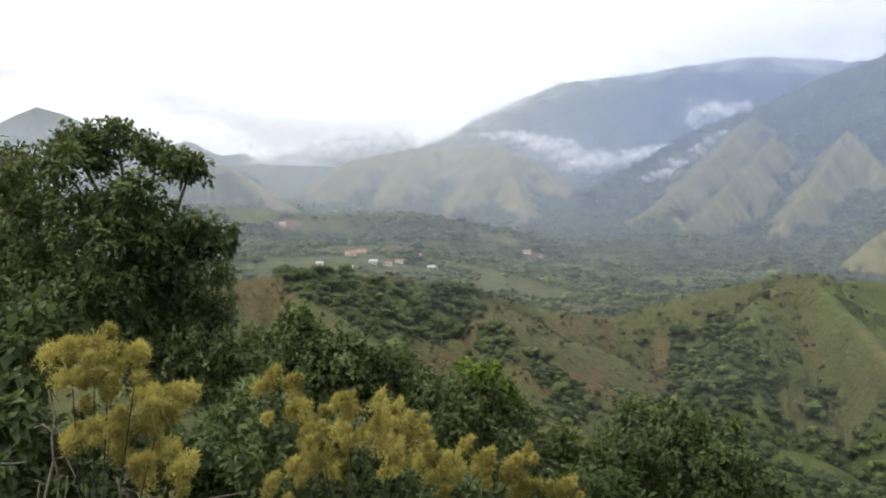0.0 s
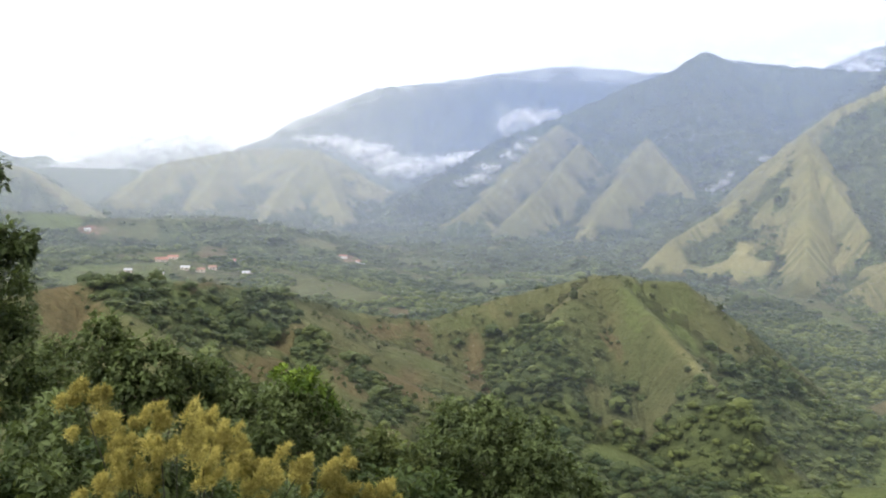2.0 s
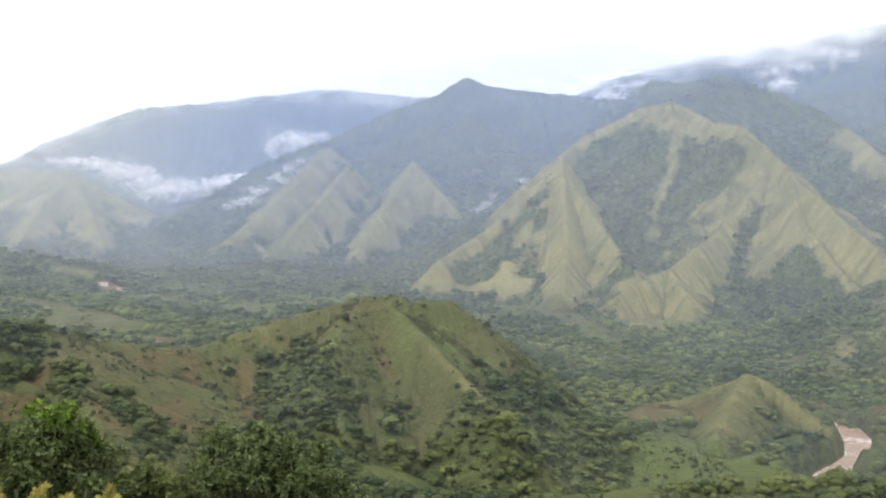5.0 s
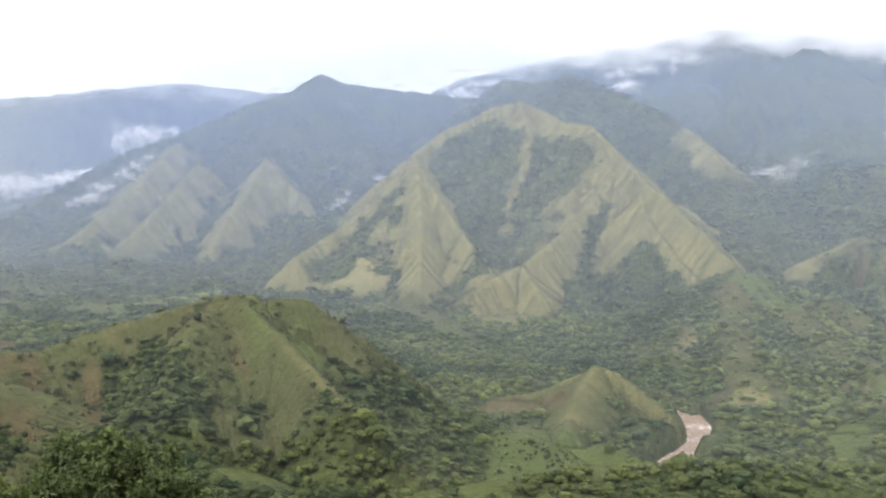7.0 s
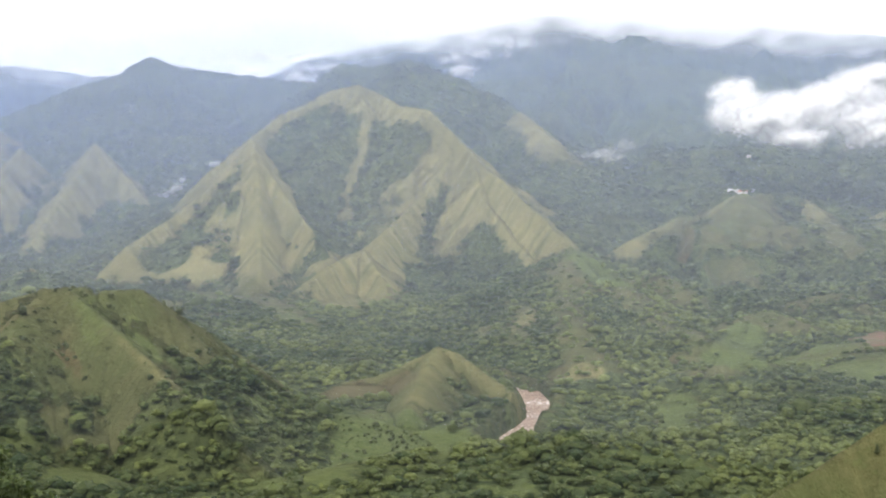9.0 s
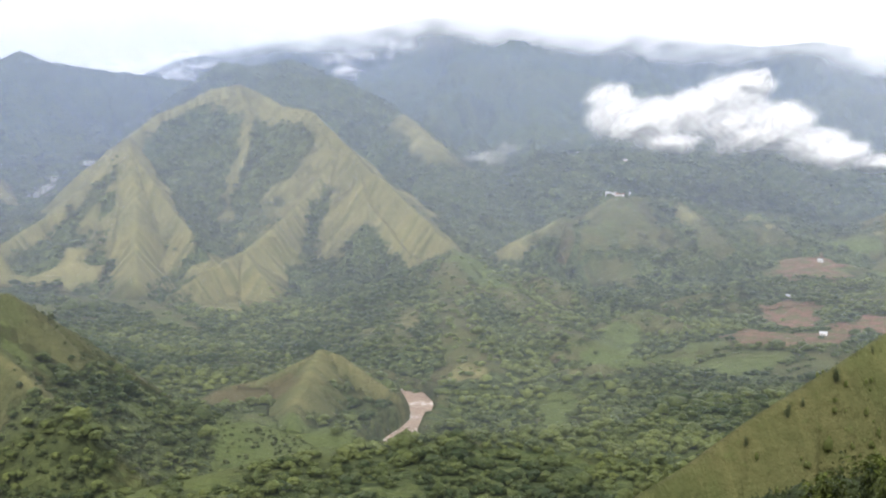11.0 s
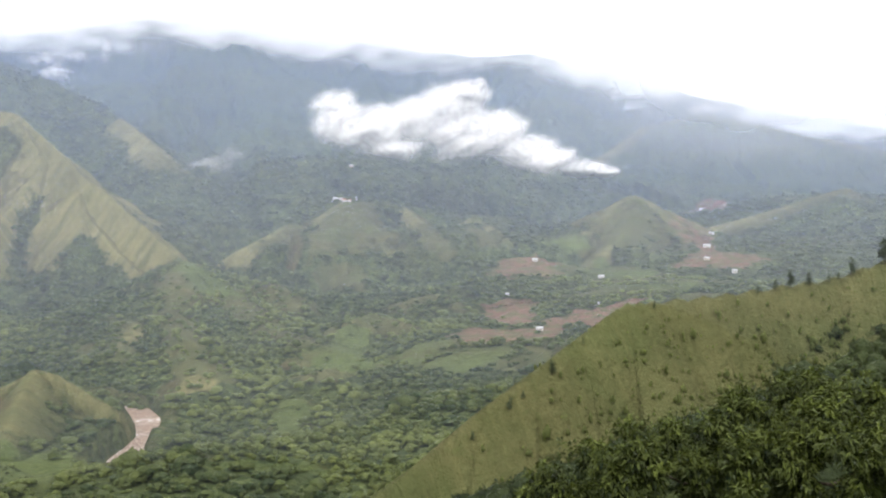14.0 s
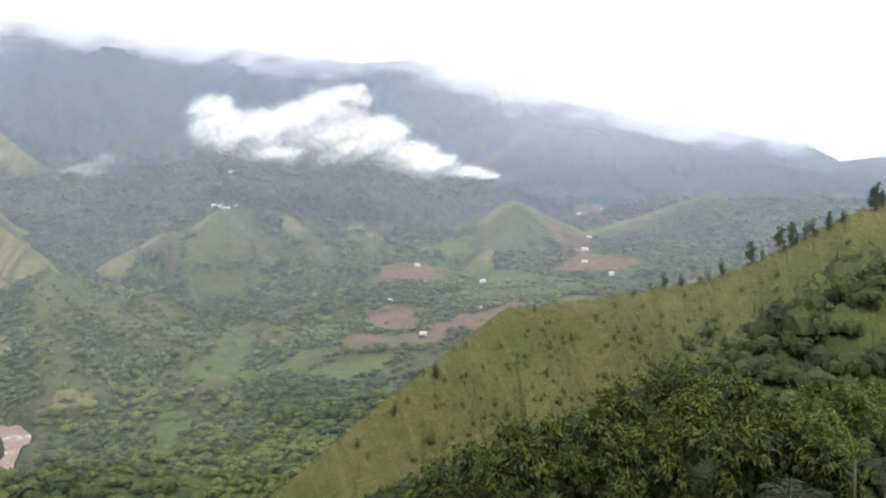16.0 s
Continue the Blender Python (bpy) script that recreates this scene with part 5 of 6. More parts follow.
BLOBS["dark_thicket"] = [(-5.9, 40.1, 213.5, 1.08), (-8.0, 43.9, 211.6, 1.61), (-4.1, 40.0, 212.4, 1.52), (-5.0, 39.8, 212.7, 1.00), (-2.4, 41.0, 211.6, 1.37), (-1.0, 40.4, 210.9, 1.68), (-3.5, 42.9, 209.9, 2.15), (-5.8, 39.3, 210.7, 2.21), (-8.7, 43.5, 210.5, 1.72), (-8.2, 43.3, 208.0, 2.20), (-4.9, 38.8, 208.6, 1.95)]
BLOBS["bright_tree"] = [(1.2, 37.9, 211.7, 1.01), (2.2, 39.9, 211.0, 0.93), (3.0, 40.5, 210.1, 0.90), (0.3, 37.4, 210.5, 1.76), (2.1, 38.0, 209.5, 1.69), (3.7, 42.2, 207.8, 1.29), (-0.9, 37.6, 209.0, 1.88)]
BLOBS["round_tree"] = [(12.2, 62.6, 203.6, 2.20), (13.2, 56.0, 205.3, 1.98), (16.5, 60.6, 203.2, 2.09), (9.7, 56.2, 203.8, 1.90), (13.2, 58.6, 202.1, 3.00), (15.1, 54.9, 202.9, 2.53), (18.5, 58.7, 200.7, 2.05)]
BLOBS["low_bush"] = [(5.2, 44.6, 207.4, 1.12), (7.0, 48.6, 205.8, 0.95), (4.5, 44.6, 206.1, 1.49), (6.3, 47.4, 205.0, 1.59)]
BLOBS["mango"] = [(34.0, 5.0, 212.4, 1.57), (34.2, 3.5, 212.4, 1.41), (32.5, 6.3, 212.0, 1.40), (31.0, 7.9, 211.6, 1.28), (29.5, 9.3, 211.5, 1.27), (30.4, 11.3, 210.4, 1.30), (32.5, 1.8, 212.1, 1.30), (30.7, 3.6, 211.8, 1.89), (30.4, 5.6, 211.0, 1.89), (34.2, 8.9, 209.2, 1.76), (33.7, 1.7, 210.3, 1.68), (31.8, 0.3, 211.1, 1.23), (30.3, 12.4, 209.7, 0.91)]
BLOBS["light_shrub"] = [(49.3, 1.4, 209.5, 1.23), (52.0, 0.1, 209.3, 1.21), (52.7, -1.5, 208.8, 1.46), (48.6, 0.8, 208.4, 1.48)]
BLOBS["yellow"] = [(-4.1, 12.4, 217.8, 0.33), (-4.4, 11.9, 217.7, 0.35), (-3.7, 12.2, 217.7, 0.27), (-4.2, 12.1, 217.4, 0.32), (-3.7, 13.4, 217.0, 0.35), (-3.6, 12.7, 216.8, 0.37), (-4.2, 12.6, 216.7, 0.37), (-4.3, 11.9, 216.8, 0.25), (-3.9, 12.8, 216.2, 0.37), (-3.3, 11.9, 216.3, 0.34)]
BLOBS["yellow2"] = [(-2.5, 15.1, 216.7, 0.25), (-2.2, 15.7, 216.2, 0.37), (-2.0, 15.4, 215.9, 0.28), (-1.7, 14.3, 215.8, 0.36), (-2.2, 14.4, 215.5, 0.31), (-1.5, 15.7, 216.2, 0.26), (-1.1, 13.9, 216.3, 0.33), (-0.7, 15.7, 216.0, 0.37), (-0.6, 15.6, 215.7, 0.33), (-0.8, 14.9, 215.7, 0.30), (-0.2, 14.6, 215.5, 0.36), (-0.1, 14.5, 215.7, 0.24), (0.5, 14.5, 215.6, 0.29), (1.1, 14.8, 215.5, 0.33), (1.2, 15.0, 215.2, 0.30), (1.9, 15.0, 215.1, 0.22), (-1.7, 16.0, 215.1, 0.27)]
BLOBS["underleaf"] = [(-3.3, 16.5, 215.7, 0.70), (-2.7, 15.3, 215.3, 0.69), (-1.5, 16.2, 214.9, 0.63), (0.3, 16.6, 214.5, 0.55), (-1.8, 16.4, 215.6, 0.50), (-1.2, 16.9, 214.8, 0.56), (-5.8, 15.8, 215.2, 0.65), (-6.6, 15.6, 215.9, 0.56)]
BLOBS["vine"] = [(-6.9, 16.7, 217.5, 0.32), (-6.6, 15.7, 217.2, 0.36), (-7.0, 16.7, 216.4, 0.40), (-6.3, 14.7, 216.3, 0.37), (-6.6, 15.9, 215.5, 0.38), (-6.6, 15.3, 215.2, 0.37)]
BLOBS["fresh_top"] = [(1.0, 39.4, 211.8, 0.66), (1.7, 36.3, 212.5, 0.61), (2.3, 38.0, 211.7, 0.55), (2.7, 38.9, 210.9, 0.43), (1.9, 38.6, 211.2, 0.64), (1.3, 39.7, 211.0, 0.53)]
BLOBS["fill"] = [(-6.3, 19.2, 214.6, 0.95), (-4.7, 18.4, 214.9, 0.90), (-4.1, 19.8, 213.8, 1.01), (-6.8, 16.5, 214.8, 0.89), (-2.4, 19.1, 213.7, 0.86), (-0.9, 18.7, 213.8, 0.83), (1.1, 19.8, 213.4, 0.77), (2.2, 18.0, 214.1, 0.60), (-5.3, 19.3, 213.9, 0.89), (-6.5, 18.0, 214.1, 0.85), (3.5, 19.8, 213.3, 0.67), (-3.2, 18.7, 214.7, 0.63)]


def tree(name, label, key, mat, foot, density, per, length, width, droop, seed, tone=0.4, category="tree", trunk=0.2, bark=None, clump=0.45, loose=0.6):
    """A tapered trunk, limbs to the masses of the crown, and the leaves."""
    rng = np.random.default_rng(seed)
    blobs = BLOBS[key]
    x, y = foot
    z = ground_height(x, y)
    root = thing(name, x, y, z, label, category)
    top = max(b[2] for b in blobs) - 0.6
    cx, cy = np.mean([b[0] for b in blobs]), np.mean([b[1] for b in blobs])
    stem = [(x, y, z - 0.3)]
    for k in range(1, 6):
        f = k / 5
        stem.append((x + (cx - x) * f + rng.normal(0, 0.12), y + (cy - y) * f + rng.normal(0, 0.12), z + (top - z) * f * 0.85))
    part("trunk", *tube(stem, [trunk * (1.25 - 0.95 * k / 5) for k in range(6)]), bark or BARK, root, smooth=True)
    for b in blobs[::2]:
        k = min(range(1, 6), key=lambda i: abs(stem[i][2] - (b[2] - 0.8 * b[3])))
        s, e = Vector(stem[k]), Vector(b[:3])
        bend = (s + e) / 2 + Vector((rng.normal(0, 0.1), rng.normal(0, 0.1), -0.15 * (e - s).length))
        part("limb", *tube([s, bend, e], [trunk * 0.4, trunk * 0.28, trunk * 0.1], 6), bark or BARK, root, smooth=True)
    # inner leaves get a darker tone, shade inside the crown put into colour
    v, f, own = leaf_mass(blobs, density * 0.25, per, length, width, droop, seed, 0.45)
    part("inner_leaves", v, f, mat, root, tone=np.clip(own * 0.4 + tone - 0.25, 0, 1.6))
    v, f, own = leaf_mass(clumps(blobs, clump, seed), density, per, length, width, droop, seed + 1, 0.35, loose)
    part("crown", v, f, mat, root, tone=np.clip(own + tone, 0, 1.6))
    return root


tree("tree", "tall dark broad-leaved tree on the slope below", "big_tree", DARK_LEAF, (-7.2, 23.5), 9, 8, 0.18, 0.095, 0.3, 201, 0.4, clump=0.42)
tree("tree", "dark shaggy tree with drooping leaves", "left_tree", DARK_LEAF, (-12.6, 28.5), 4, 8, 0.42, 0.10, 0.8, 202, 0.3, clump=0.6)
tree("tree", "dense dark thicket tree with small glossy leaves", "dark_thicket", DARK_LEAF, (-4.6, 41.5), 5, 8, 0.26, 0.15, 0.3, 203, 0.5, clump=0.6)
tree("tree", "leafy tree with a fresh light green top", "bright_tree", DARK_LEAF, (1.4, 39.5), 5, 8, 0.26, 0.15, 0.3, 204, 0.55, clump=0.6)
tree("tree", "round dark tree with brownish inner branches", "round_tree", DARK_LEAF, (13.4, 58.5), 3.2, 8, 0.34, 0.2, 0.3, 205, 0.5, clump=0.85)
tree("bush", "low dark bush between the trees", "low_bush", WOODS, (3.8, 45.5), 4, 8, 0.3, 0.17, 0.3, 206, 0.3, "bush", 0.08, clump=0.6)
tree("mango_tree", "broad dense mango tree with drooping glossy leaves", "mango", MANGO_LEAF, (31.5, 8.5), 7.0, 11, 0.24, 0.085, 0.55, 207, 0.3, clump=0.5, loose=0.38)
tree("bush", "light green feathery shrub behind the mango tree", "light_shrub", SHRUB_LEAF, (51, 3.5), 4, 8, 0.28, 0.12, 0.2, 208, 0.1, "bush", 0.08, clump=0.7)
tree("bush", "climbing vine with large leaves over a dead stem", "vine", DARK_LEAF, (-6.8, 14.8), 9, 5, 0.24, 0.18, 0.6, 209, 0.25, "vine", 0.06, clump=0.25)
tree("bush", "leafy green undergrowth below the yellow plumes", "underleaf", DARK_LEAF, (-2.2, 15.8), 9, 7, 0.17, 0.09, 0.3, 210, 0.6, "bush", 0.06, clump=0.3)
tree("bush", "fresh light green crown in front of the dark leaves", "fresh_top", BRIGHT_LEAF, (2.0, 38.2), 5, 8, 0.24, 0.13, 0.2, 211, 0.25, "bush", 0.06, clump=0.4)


def plume_bush(label, key, foot, seed, spread):
    """A bush whose shoots end in fuzzy yellow plumes of fine strands."""
    rng = np.random.default_rng(seed)
    x, y = foot
    z = ground_height(x, y)
    root = thing("flowering_bush", x, y, z, label, "bush", "yellow flowering bushes")
    for b in BLOBS[key]:
        c = Vector(b[:3])
        part("stem", *tube([(x + rng.normal(0, 0.2), y + rng.normal(0, 0.2), z - 0.1), ((x + c.x) / 2, (y + c.y) / 2, (z + c.z) / 2 + 0.2), c], [0.016, 0.012, 0.006], 5), DARK_STEM, root)
        n = int(12000 * b[3] ** 1.4) + 1300
        lobes = rng.normal(size=(9, 3)) * b[3] * (0.55, 0.35, 0.38) + np.array(b[:3])
        reach = b[3] * rng.uniform(0.2, 0.5, 9)
        own = rng.integers(0, 9, n)
        lean = rng.normal(size=(9, 3)) * 0.35 + np.array([0.45, 0.0, 1.0])
        d = rng.normal(size=(n, 3))
        d /= np.linalg.norm(d, axis=1)[:, None]
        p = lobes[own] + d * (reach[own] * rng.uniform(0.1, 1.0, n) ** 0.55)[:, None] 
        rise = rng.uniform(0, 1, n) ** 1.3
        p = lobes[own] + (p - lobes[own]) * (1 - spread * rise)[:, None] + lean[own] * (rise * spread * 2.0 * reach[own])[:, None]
        go = d * 0.45 + np.array([0.15, 0, 0.5]) + rng.normal(size=(n, 3)) * 0.6
        go /= np.linalg.norm(go, axis=1)[:, None]
        side = np.cross(go, rng.normal(size=(n, 3)))
        side /= np.linalg.norm(side, axis=1)[:, None]
        l, w = rng.uniform(0.03, 0.11, (n, 1)), rng.uniform(0.004, 0.010, (n, 1))
        v = np.stack([p - side * w, p + side * w, p + go * l], 1).reshape(-1, 3)
        # tone lighter on upward strands, top light in the colour, and paler towards tips
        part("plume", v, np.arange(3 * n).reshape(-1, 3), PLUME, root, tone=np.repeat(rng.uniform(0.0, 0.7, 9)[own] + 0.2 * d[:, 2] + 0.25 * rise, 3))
    return root


tree("bush", "dark dense undergrowth on the slope below the viewpoint", "fill", MID_LEAF, (-1.5, 19.5), 7, 7, 0.2, 0.11, 0.3, 212, 0.25, "bush", 0.06, clump=0.35)
plume_bush("bush covered with fuzzy golden yellow plumes", "yellow", (-4.4, 12.3), 301, 0.35)
plume_bush("green bush with upright pale yellow plumes", "yellow2", (-1.2, 14.8), 302, 0.8)


# ---- the river ----
def water_material():
    m, t = material("muddy_water")
    pos = node(t, "ShaderNodeTexCoord").outputs["Object"]
    flow = noise_node(t, 0.09, 5, 0.6, pos)
    foam = noise_node(t, 0.35, 6, 0.7, pos)
    color = mix_color(t, span(t, flow, 0.3, 0.7), (0.14, 0.085, 0.052), (0.22, 0.145, 0.098))
    white = math_node(t, "MULTIPLY_ADD", noise_node(t, 0.03, 3, 0.5, pos), 0.5, foam)
    color = mix_color(t, span(t, white, 0.80, 0.93), color, (0.66, 0.62, 0.59))
    finish(t, color, 0.4, foam, 0.9, 0.8, 0.4)
    return m


def build_river():
    verts, faces = [], []
    line = []
    for p, q in zip(RIVER[:-1], RIVER[1:]):
        for k in range(8):
            line.append(Vector((p[0] + (q[0] - p[0]) * k / 8, p[1] + (q[1] - p[1]) * k / 8)))
    for k, p in enumerate(line):
        ahead = (line[min(k + 2, len(line) - 1)] - line[max(k - 2, 0)]).normalized()
        side = Vector((-ahead.y, ahead.x))
        for j in range(9):
            o = (j / 8 - 0.5) * 27
            z = 0.6 + 0.35 * noise.noise(Vector((p.x * 0.13, p.y * 0.13, j * 0.7)))
            verts.append((p.x + side.x * o, p.y + side.y * o, z))
        if k:
            for j in range(8):
                faces.append(((k - 1) * 9 + j, (k - 1) * 9 + j + 1, k * 9 + j + 1, k * 9 + j))
    ob = add_mesh("river", verts, np.array(faces)[:, ::-1], [water_material()])
    return tagged(ob, "brown muddy river with pale riffles", "river", kind="structure")


build_river()


# ---- pines along the grassy ridge ----
def pine(x, y, height, seed):
    rng = np.random.default_rng(seed)
    z = ground_height(x, y)
    root = thing("pine_tree", x, y, z, "slender dark pine on the crest of the grassy ridge", "tree", "pines on the ridge")
    lean = rng.normal(0, 0.03, 2) * height
    part("trunk", *tube([(x, y, z - 0.3), (x + lean[0] / 2, y + lean[1] / 2, z + height / 2), (x + lean[0], y + lean[1], z + height)], [0.02 * height, 0.014 * height, 0.004 * height], 6), BARK, root)
    blobs = []
    for k in range(9):
        f = 0.22 + 0.76 * k / 8
        wide = height * 0.17 * (1.15 - 0.75 * abs(f - 0.5) - 0.35 * f) * rng.uniform(0.7, 1.25)
        blobs.append((x + lean[0] * f + rng.normal(0, 0.07) * height, y + lean[1] * f + rng.normal(0, 0.07) * height, z + height * f, max(wide, 0.25)))
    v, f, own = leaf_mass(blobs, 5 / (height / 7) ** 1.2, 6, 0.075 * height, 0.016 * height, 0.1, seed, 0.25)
    # needle tone keeps the painted top light of leaf_mass
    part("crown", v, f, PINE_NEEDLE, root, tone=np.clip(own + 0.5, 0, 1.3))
    return root


PINES = [(362.5, 38.3, 5.7), (368.9, 28.5, 7.8), (374.5, 19.4, 8.7), (377.0, 15.2, 8.4), (379.3, 11.2, 6.3), (380.9, 8.4, 5.9), (383.6, 3.6, 6.4), (386.2, -1.2, 5.1), (393.9, -11.8, 9.6), (395.9, -14.4, 6.6), (350.1, 55.6, 5.5), (353.9, 50.5, 4.4), (358.3, 44.4, 2.8), (346.9, 59.9, 3.5), (342.9, 64.9, 3.1), (360.1, 41.8, 2.8), (317.9, 92.2, 2.6), (258.0, 116.3, 3.9), (274.2, 110.0, 4.6), (245.3, 121.4, 3.0), (263.0, 114.2, 2.5), (288.7, 105.5, 2.4), (371.2, 24.9, 4.1), (377.7, 13.9, 4.6)]
for _k, (_x, _y, _h) in enumerate(PINES):
    pine(_x, _y, _h, 400 + _k)


# ---- palms, a banana plant and dead wood beside the viewpoint ----
def frond(base, way, length, droop, seed, leaflet=0.34, pairs=20):
    """An arching rib with two rows of narrow leaflets, as vertices and faces."""
    rng = np.random.default_rng(seed)
    way = Vector(way).normalized()
    side = way.cross(Vector((0, 0, 1))).normalized()
    verts, faces = [], []
    pts = [Vector(base) + way * length * f + Vector((0, 0, -droop * length * f * f)) for f in np.linspace(0, 1, pairs + 1)]
    for k in range(pairs):
        p, q = pts[k], pts[k + 1]
        a = (q - p).normalized()
        f = k / pairs
        w = 0.018 * (1 - 0.8 * f)
        n = len(verts)
        verts += [p - side * w, p + side * w, q + side * w, q - side * w]
        faces.append((n, n + 1, n + 2, n + 3))
        for sgn in (-1, 1):
            go = (side * sgn + a * 0.7 + Vector((0, 0, -0.35 + rng.normal(0, 0.12)))).normalized()
            l = leaflet * math.sin(math.pi * (0.12 + 0.8 * f)) * rng.uniform(0.85, 1.1)
            m = p + go * l * 0.5
            t = p + go * l + Vector((0, 0, -0.18 * l))
            n = len(verts)
            verts += [p, m + a * 0.022, t, m - a * 0.022]
            faces.append((n, n + 1, n + 2, n + 3))
    return np.array([v[:] for v in verts]), np.array(faces)


def palm(x, y, top, fronds, length, droop, mat, label, seed):
    rng = np.random.default_rng(seed)
    z = ground_height(x, y)
    root = thing("palm", x, y, z, label, "palm")
    part("trunk", *tube([(x, y, z - 0.2), (x + 0.05, y, (z + top) / 2), (x, y, top)], [0.11, 0.09, 0.07], 8), BARK, root, smooth=True)
    for k in range(fronds):
        a = 2 * math.pi * (k + rng.uniform(-0.25, 0.25)) / fronds
        v, f = frond((x, y, top), (math.cos(a), math.sin(a), rng.uniform(0.6, 1.5)), length * rng.uniform(0.8, 1.15), droop, seed + k)
        part("frond", v, f, mat, root, tone=float(rng.uniform(0.2, 0.9)))
    return root


BANANA_AT = (22.0, -0.33, 214.35)
PALMS = [
    (20.98, 0.85, 213.62, 6, 1.3, 0.6, "green", "small palm with arching shiny grey-green fronds", 500),
    (22.98, -1.0, 213.88, 6, 1.3, 0.6, "green", "feathery palm beside the mango tree", 520),
    (19.91, 1.94, 213.56, 6, 1.2, 0.6, "green", "low palm with dark arching fronds", 540),
    (-10.07, 23.97, 219.99, 11, 1.9, 0.9, "dry", "dark palm with drooping half-dry fronds", 560),
    (-11.12, 24.6, 218.9, 10, 1.9, 0.9, "dry", "dark palm with drooping half-dry fronds", 580),
]
DEAD_WOOD = [
    [(-4.61, 11.73, 217.43), (-4.55, 11.75, 217.12), (-4.59, 11.73, 216.86), (-4.58, 11.74, 216.58), (-4.68, 11.7, 216.15)],
    [(-4.57, 11.74, 216.92), (-4.68, 11.7, 217.02), (-4.77, 11.66, 216.99)],
    [(-4.58, 11.74, 216.89), (-4.47, 11.78, 216.94)],
    [(-4.58, 11.74, 216.6), (-4.46, 11.78, 216.62), (-4.42, 11.8, 216.52), (-4.36, 11.82, 216.37), (-4.38, 11.81, 216.27)],
    [(-4.57, 11.74, 216.58), (-4.53, 11.76, 216.34), (-4.56, 11.75, 216.07)],
    [(-4.53, 11.76, 216.37), (-4.44, 11.79, 216.38), (-4.48, 11.78, 216.06)],
    [(-5.11, 11.52, 216.61), (-5.01, 11.56, 216.59), (-4.86, 11.62, 216.6)],
    [(-4.78, 11.66, 216.37), (-4.72, 11.68, 216.35), (-4.76, 11.67, 216.13)],
    [(-3.92, 11.98, 216.31), (-3.87, 11.99, 215.99)],
]


def broad_leaf(base, way, length, width):
    verts, faces = [], []
    way = Vector(way).normalized()
    side = way.cross(Vector((0.2, -1, 0.1))).normalized()
    for k in range(9):
        f = k / 8
        p = Vector(base) + way * length * f + Vector((0, 0, -0.12 * length * f * f))
        w = width * (math.sin(math.pi * min(1, 0.08 + 0.9 * f)) ** 0.6) * (1 if k < 8 else 0.15)
        fold = Vector((0, 0, 0.25 * w))
        verts += [p - side * w / 2 + fold, p, p + side * w / 2 + fold]
        if k:
            n = 3 * k
            faces += [(n - 3, n - 2, n + 1, n), (n - 2, n - 1, n + 2, n + 1)]
    return np.array([v[:] for v in verts]), np.array(faces)


def banana_plant(x, y, base, label):
    z = ground_height(x, y)
    root = thing("banana_plant", x, y, z, label, "plant")
    part("stem", *tube([(x, y, z - 0.1), (x, y, (z + base) / 2), (x, y, base)], [0.06, 0.05, 0.03], 8), LEAF_STEM, root, smooth=True)
    for k, (way, length) in enumerate((((-0.05, 0.22, 1.0), 0.8), ((-0.02, 0.05, 1.0), 0.55), ((-0.2, 0.6, 0.6), 0.5))):
        v, f = broad_leaf((x, y, base), way, length, 0.16)
        part("leaf", v, f, BANANA if k == 0 else BRIGHT_LEAF, root, tone=0.9 if k == 0 else 0.2, smooth=True)
    return root


BANANA = foliage_material("young_banana_leaf", (0.16, 0.20, 0.03), (0.30, 0.33, 0.07), 0.4, 0.5)
LEAF_STEM = bark_material("soft_stem", (0.03, 0.036, 0.018), (0.07, 0.075, 0.036))
banana_plant(BANANA_AT[0], BANANA_AT[1], BANANA_AT[2], "young banana plant with an upright yellow-green leaf")
for _x, _y, _top, _n, _len, _droop, _mat, _label, _seed in PALMS:
    palm(_x, _y, _top, _n, _len, _droop, FROND if _mat == "green" else DRY_FROND, _label, _seed)


def dead_branch():
    lines = DEAD_WOOD
    x, y, _ = lines[0][-1]
    root = thing("dead_branch", x, y, ground_height(x, y), "bare bleached dead branches in the bushes", "branch")
    for k, line in enumerate(lines):
        line = [Vector(p) for p in line]
        if k == 0:
            line.append(Vector((x, y, ground_height(x, y) - 0.1)))
        r = 0.022 if k == 0 else 0.014
        part("stem" if k == 0 else "twig", *tube(line, [r * (1 - 0.5 * j / len(line)) if k else r * (0.5 + 0.5 * j / len(line)) for j in range(len(line))], 6), PALE_BARK, root, smooth=True)


dead_branch()


# ---- houses ----
def paint(name, color, rough=0.8, dirt=(0.2, 0.17, 0.13)):
    m, t = material(name)
    pos = node(t, "ShaderNodeTexCoord").outputs["Object"]
    stain = noise_node(t, 0.5, 6, 0.65, pos)
    grain = noise_node(t, 6.0, 4, 0.6, pos)
    c = mix_color(t, span(t, stain, 0.5, 0.75, 0.0, 0.55), color, dirt)
    c = mix_color(t, span(t, grain, 0.3, 0.7, 0.0, 0.2), c, dirt)
    finish(t, c, rough, grain, 0.02, 0.5, 0.3)
    return m


WHITEWASH, CREAM = paint("whitewashed_wall", (0.55, 0.54, 0.51)), paint("cream_wall", (0.55, 0.48, 0.38))
RED_TILE, ZINC = paint("red_tile_roof", (0.25, 0.11, 0.08)), paint("zinc_roof", (0.34, 0.35, 0.36), 0.5)
BROWN_TILE, DARK_GAP = paint("brown_tile_roof", (0.24, 0.13, 0.09)), paint("dark_opening", (0.03, 0.03, 0.03))
ORANGE_ROOF = paint("orange_roof", (0.28, 0.14, 0.11))


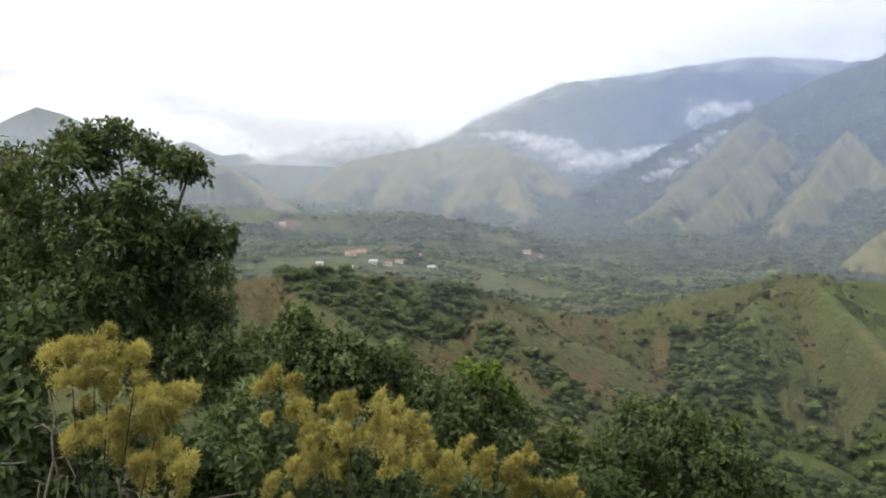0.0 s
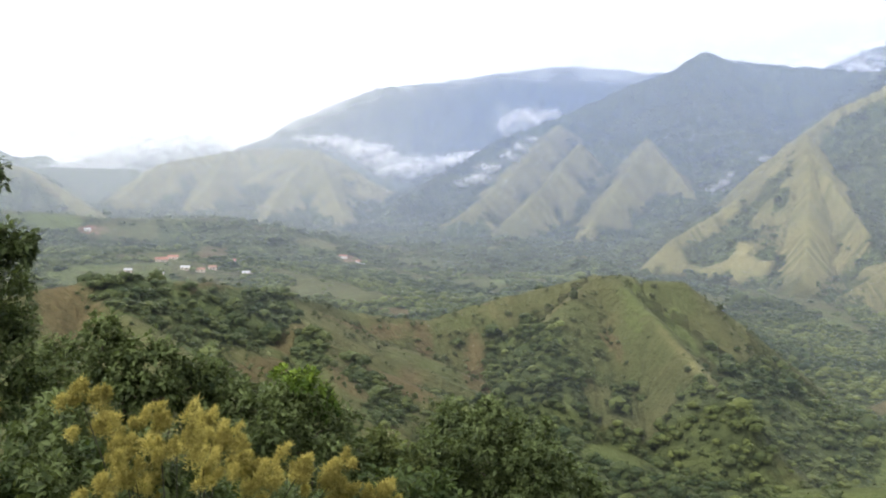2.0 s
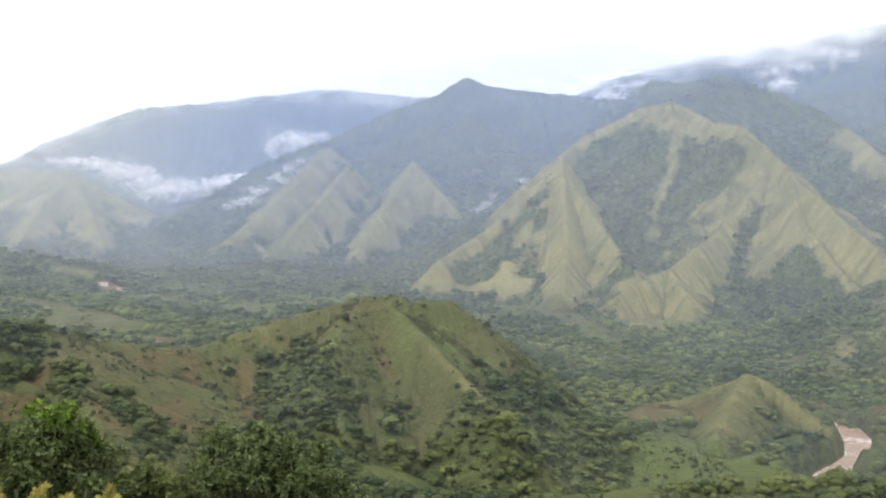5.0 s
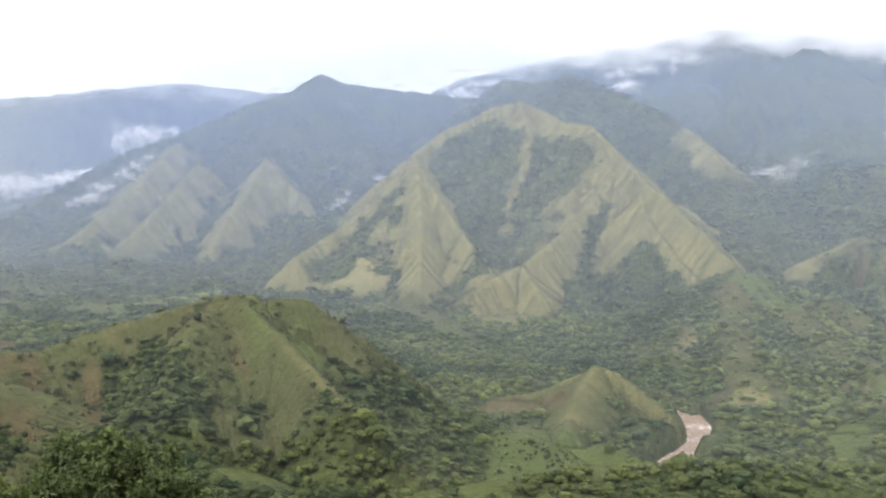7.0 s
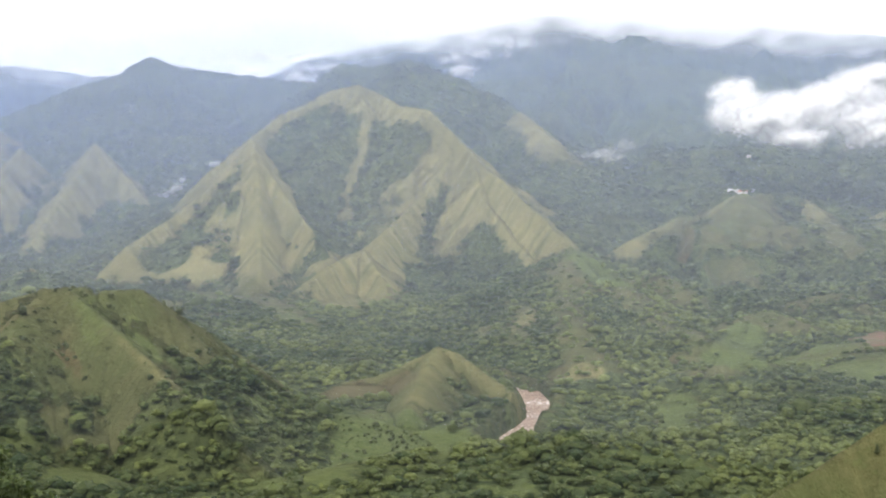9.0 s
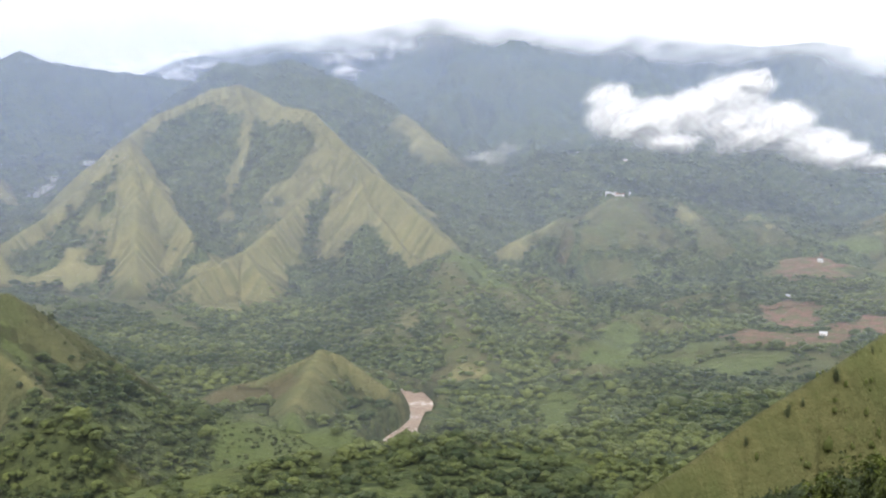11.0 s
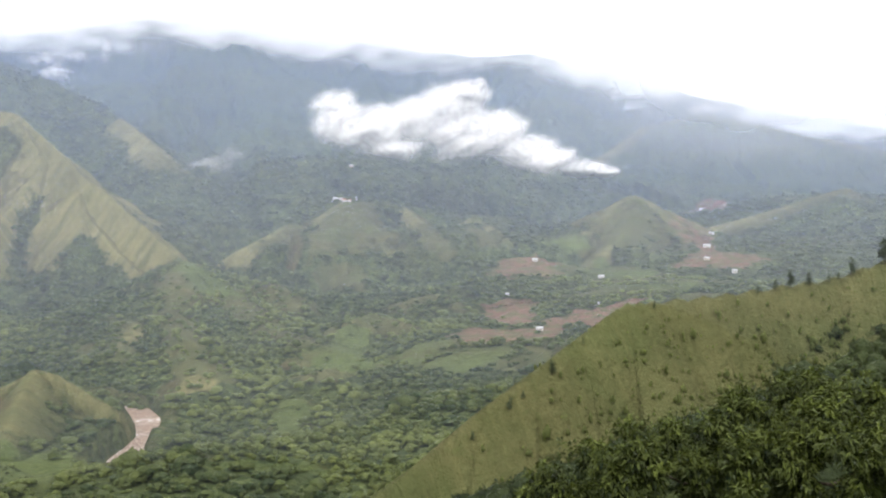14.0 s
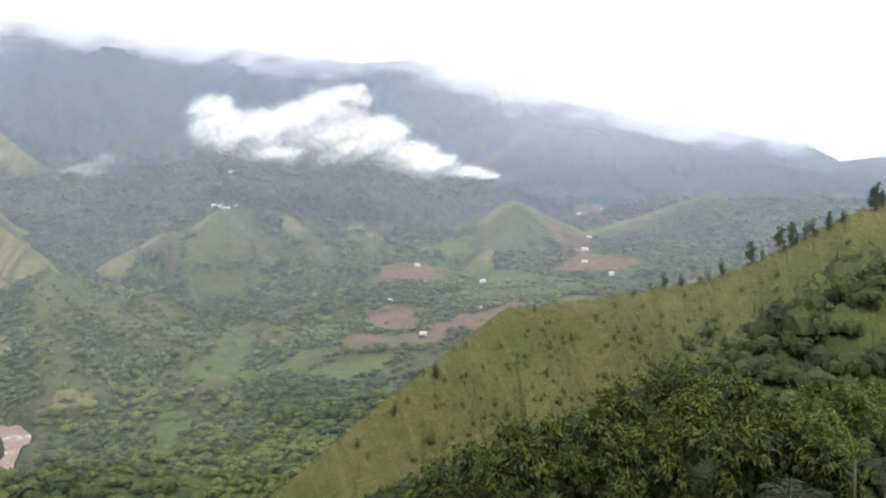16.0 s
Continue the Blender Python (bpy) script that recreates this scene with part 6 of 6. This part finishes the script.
def box(cx, cy, cz, sx, sy, sz):
    v = np.array([(cx + i * sx / 2, cy + j * sy / 2, cz + k * sz / 2) for i in (-1, 1) for j in (-1, 1) for k in (-1, 1)])
    f = np.array([(0, 1, 3, 2), (4, 6, 7, 5), (0, 4, 5, 1), (2, 3, 7, 6), (0, 2, 6, 4), (1, 5, 7, 3)])
    return v, f


def gable(w, d, z, rise, over=0.5, thick=0.18):
    """A gable roof with thickness and eaves."""
    x = w / 2 + over
    prof = [(-d / 2 - over, z - 0.15), (0, z + rise), (d / 2 + over, z - 0.15), (d / 2 + over, z - 0.15 - thick), (0, z + rise - thick), (-d / 2 - over, z - 0.15 - thick)]
    v = np.array([(sx, py, pz) for sx in (-x, x) for py, pz in prof])
    f = [(k, (k + 1) % 6, 6 + (k + 1) % 6, 6 + k) for k in range(6)]
    f += [(0, 5, 4, 1), (1, 4, 3, 2), (6, 7, 10, 11), (7, 8, 9, 10)]
    return v, np.array(f)[:, ::-1]


def house(x, y, w, d, h, turn, wall, roof, label, windows=2, group="village houses"):
    z = ground_height(x, y)
    root = new("house")
    root.empty_display_size = 1.0
    root.matrix_basis = pose(x, y, z, 0, 0, turn)
    tagged(root, label, "house", group)

    def add(name, vf, mat):
        ob = add_mesh(name, vf[0], vf[1], [mat], False)
        ob.parent = root
        return ob

    add("wall", box(0, 0, h / 2 - 0.75, w, d, h + 1.5), wall)
    v = np.array([(sx, py, pz) for sx in (-w / 2 + 0.01, w / 2 - 0.01) for py, pz in ((-d / 2 + 0.02, h), (d / 2 - 0.02, h), (0, h + 0.32 * d - 0.25))])
    add("gable", (v, np.array([(0, 1, 2), (3, 5, 4)])), wall)
    add("roof", gable(w, d, h, 0.32 * d), roof)
    add("door", box(0.12 * w, -d / 2 - 0.02, 1.0, 1.1, 0.08, 2.0), DARK_GAP)
    for k in range(windows):
        wx = -w / 2 + (k + 0.5) * w / windows
        if abs(wx - 0.12 * w) > 1.4:
            add("window", box(wx, -d / 2 - 0.02, 1.6, 1.2, 0.08, 1.1), DARK_GAP)
    return root


HOUSES = [
    (-125, 1378, 16, 9, 3.2, 10, "cream", "red", "village house with a red tiled roof", 3),
    (-113, 1415, 13, 8, 3.2, 0, "cream", "red", "village house with a red tiled roof", 3),
    (-92, 1340, 11, 7, 3, -11, "cream", "zinc", "low village house with a metal roof", 2),
    (-74, 1345, 12, 7, 3, 13, "cream", "brown", "low village house with a brown roof", 2),
    (-60, 1386, 10, 7, 3, 9, "cream", "brown", "low village house with a brown roof", 2),
    (-156, 1282, 9, 6, 2.8, 16, "cream", "zinc", "small white house beside the green field", 2),
    (-119, 1294, 8, 6, 2.8, -3, "cream", "zinc", "small white house beside the green field", 2),
    (-37, 1479, 11, 7, 3, -7, "cream", "orange", "small house with an orange roof", 2),
    (-14, 1375, 14, 7, 3, 0, "cream", "zinc", "long pale shed at the edge of the village", 3),
    (141, 1714, 14, 7, 3, -5, "white", "orange", "hillside house with a bright orange roof", 3),
    (167, 1687, 16, 7, 3, -6, "white", "orange", "hillside house with a bright orange roof", 3),
    (-285, 1809, 10, 6, 3, 13, "white", "zinc", "small white farmhouse in the fields", 2),
    (1755, 1174, 20, 9, 4.2, -69, "white", "zinc", "long white school building on the hilltop", 5),
    (1748, 1148, 18, 8, 3.4, -54, "white", "red", "school building with a red roof and white walls", 5),
    (1973, 1272, 9, 8, 3.6, -70, "white", "zinc", "white end building of the hilltop school", 2),
    (1156, 479, 8, 6, 3, -71, "white", "zinc", "small bright white farmhouse on red earth", 2),
    (1593, 668, 8, 6, 3, -74, "white", "zinc", "small white farmhouse on red earth", 2),
    (1403, 634, 6, 5, 2.8, -55, "white", "zinc", "tiny white hut on the bare hill", 1),
    (1347, 472, 7, 5, 2.8, -80, "white", "zinc", "tiny white hut on the bare hill", 1),
    (1895, 450, 12, 7, 3, -87, "white", "zinc", "white house on the red earth slope", 3),
    (1743, 414, 9, 6, 3, -87, "cream", "zinc", "pale house on the red earth slope", 2),
    (1675, 353, 8, 6, 3, -69, "white", "zinc", "small white house by the road", 2),
    (2635, 641, 9, 6, 3, -67, "white", "zinc", "small pale house high on the slope", 2),
    (2691, 593, 8, 6, 3, -67, "cream", "orange", "small pale house high on the slope", 2),
    (1576, 545, 9, 6, 3, -61, "white", "zinc", "small white house among the fields", 2),
    (2037, 475, 9, 6, 3, -91, "white", "zinc", "white house on the red earth slope", 2),
    (2151, 1508, 10, 7, 3, -54, "white", "zinc", "small pale house below the wooded range", 2),
    (2114, 1512, 8, 6, 3, -53, "white", "zinc", "small pale house below the wooded range", 2),
    (2130, 1383, 9, 6, 3, -52, "cream", "zinc", "small pale house below the wooded range", 2),
]
for _x, _y, _w, _d, _h, _turn, _wall, _roof, _label, _n in HOUSES:
    house(_x, _y, _w, _d, _h, _turn, {"white": WHITEWASH, "cream": CREAM}[_wall],
          {"red": RED_TILE, "zinc": ZINC, "brown": BROWN_TILE, "orange": ORANGE_ROOF}[_roof], _label, _n)
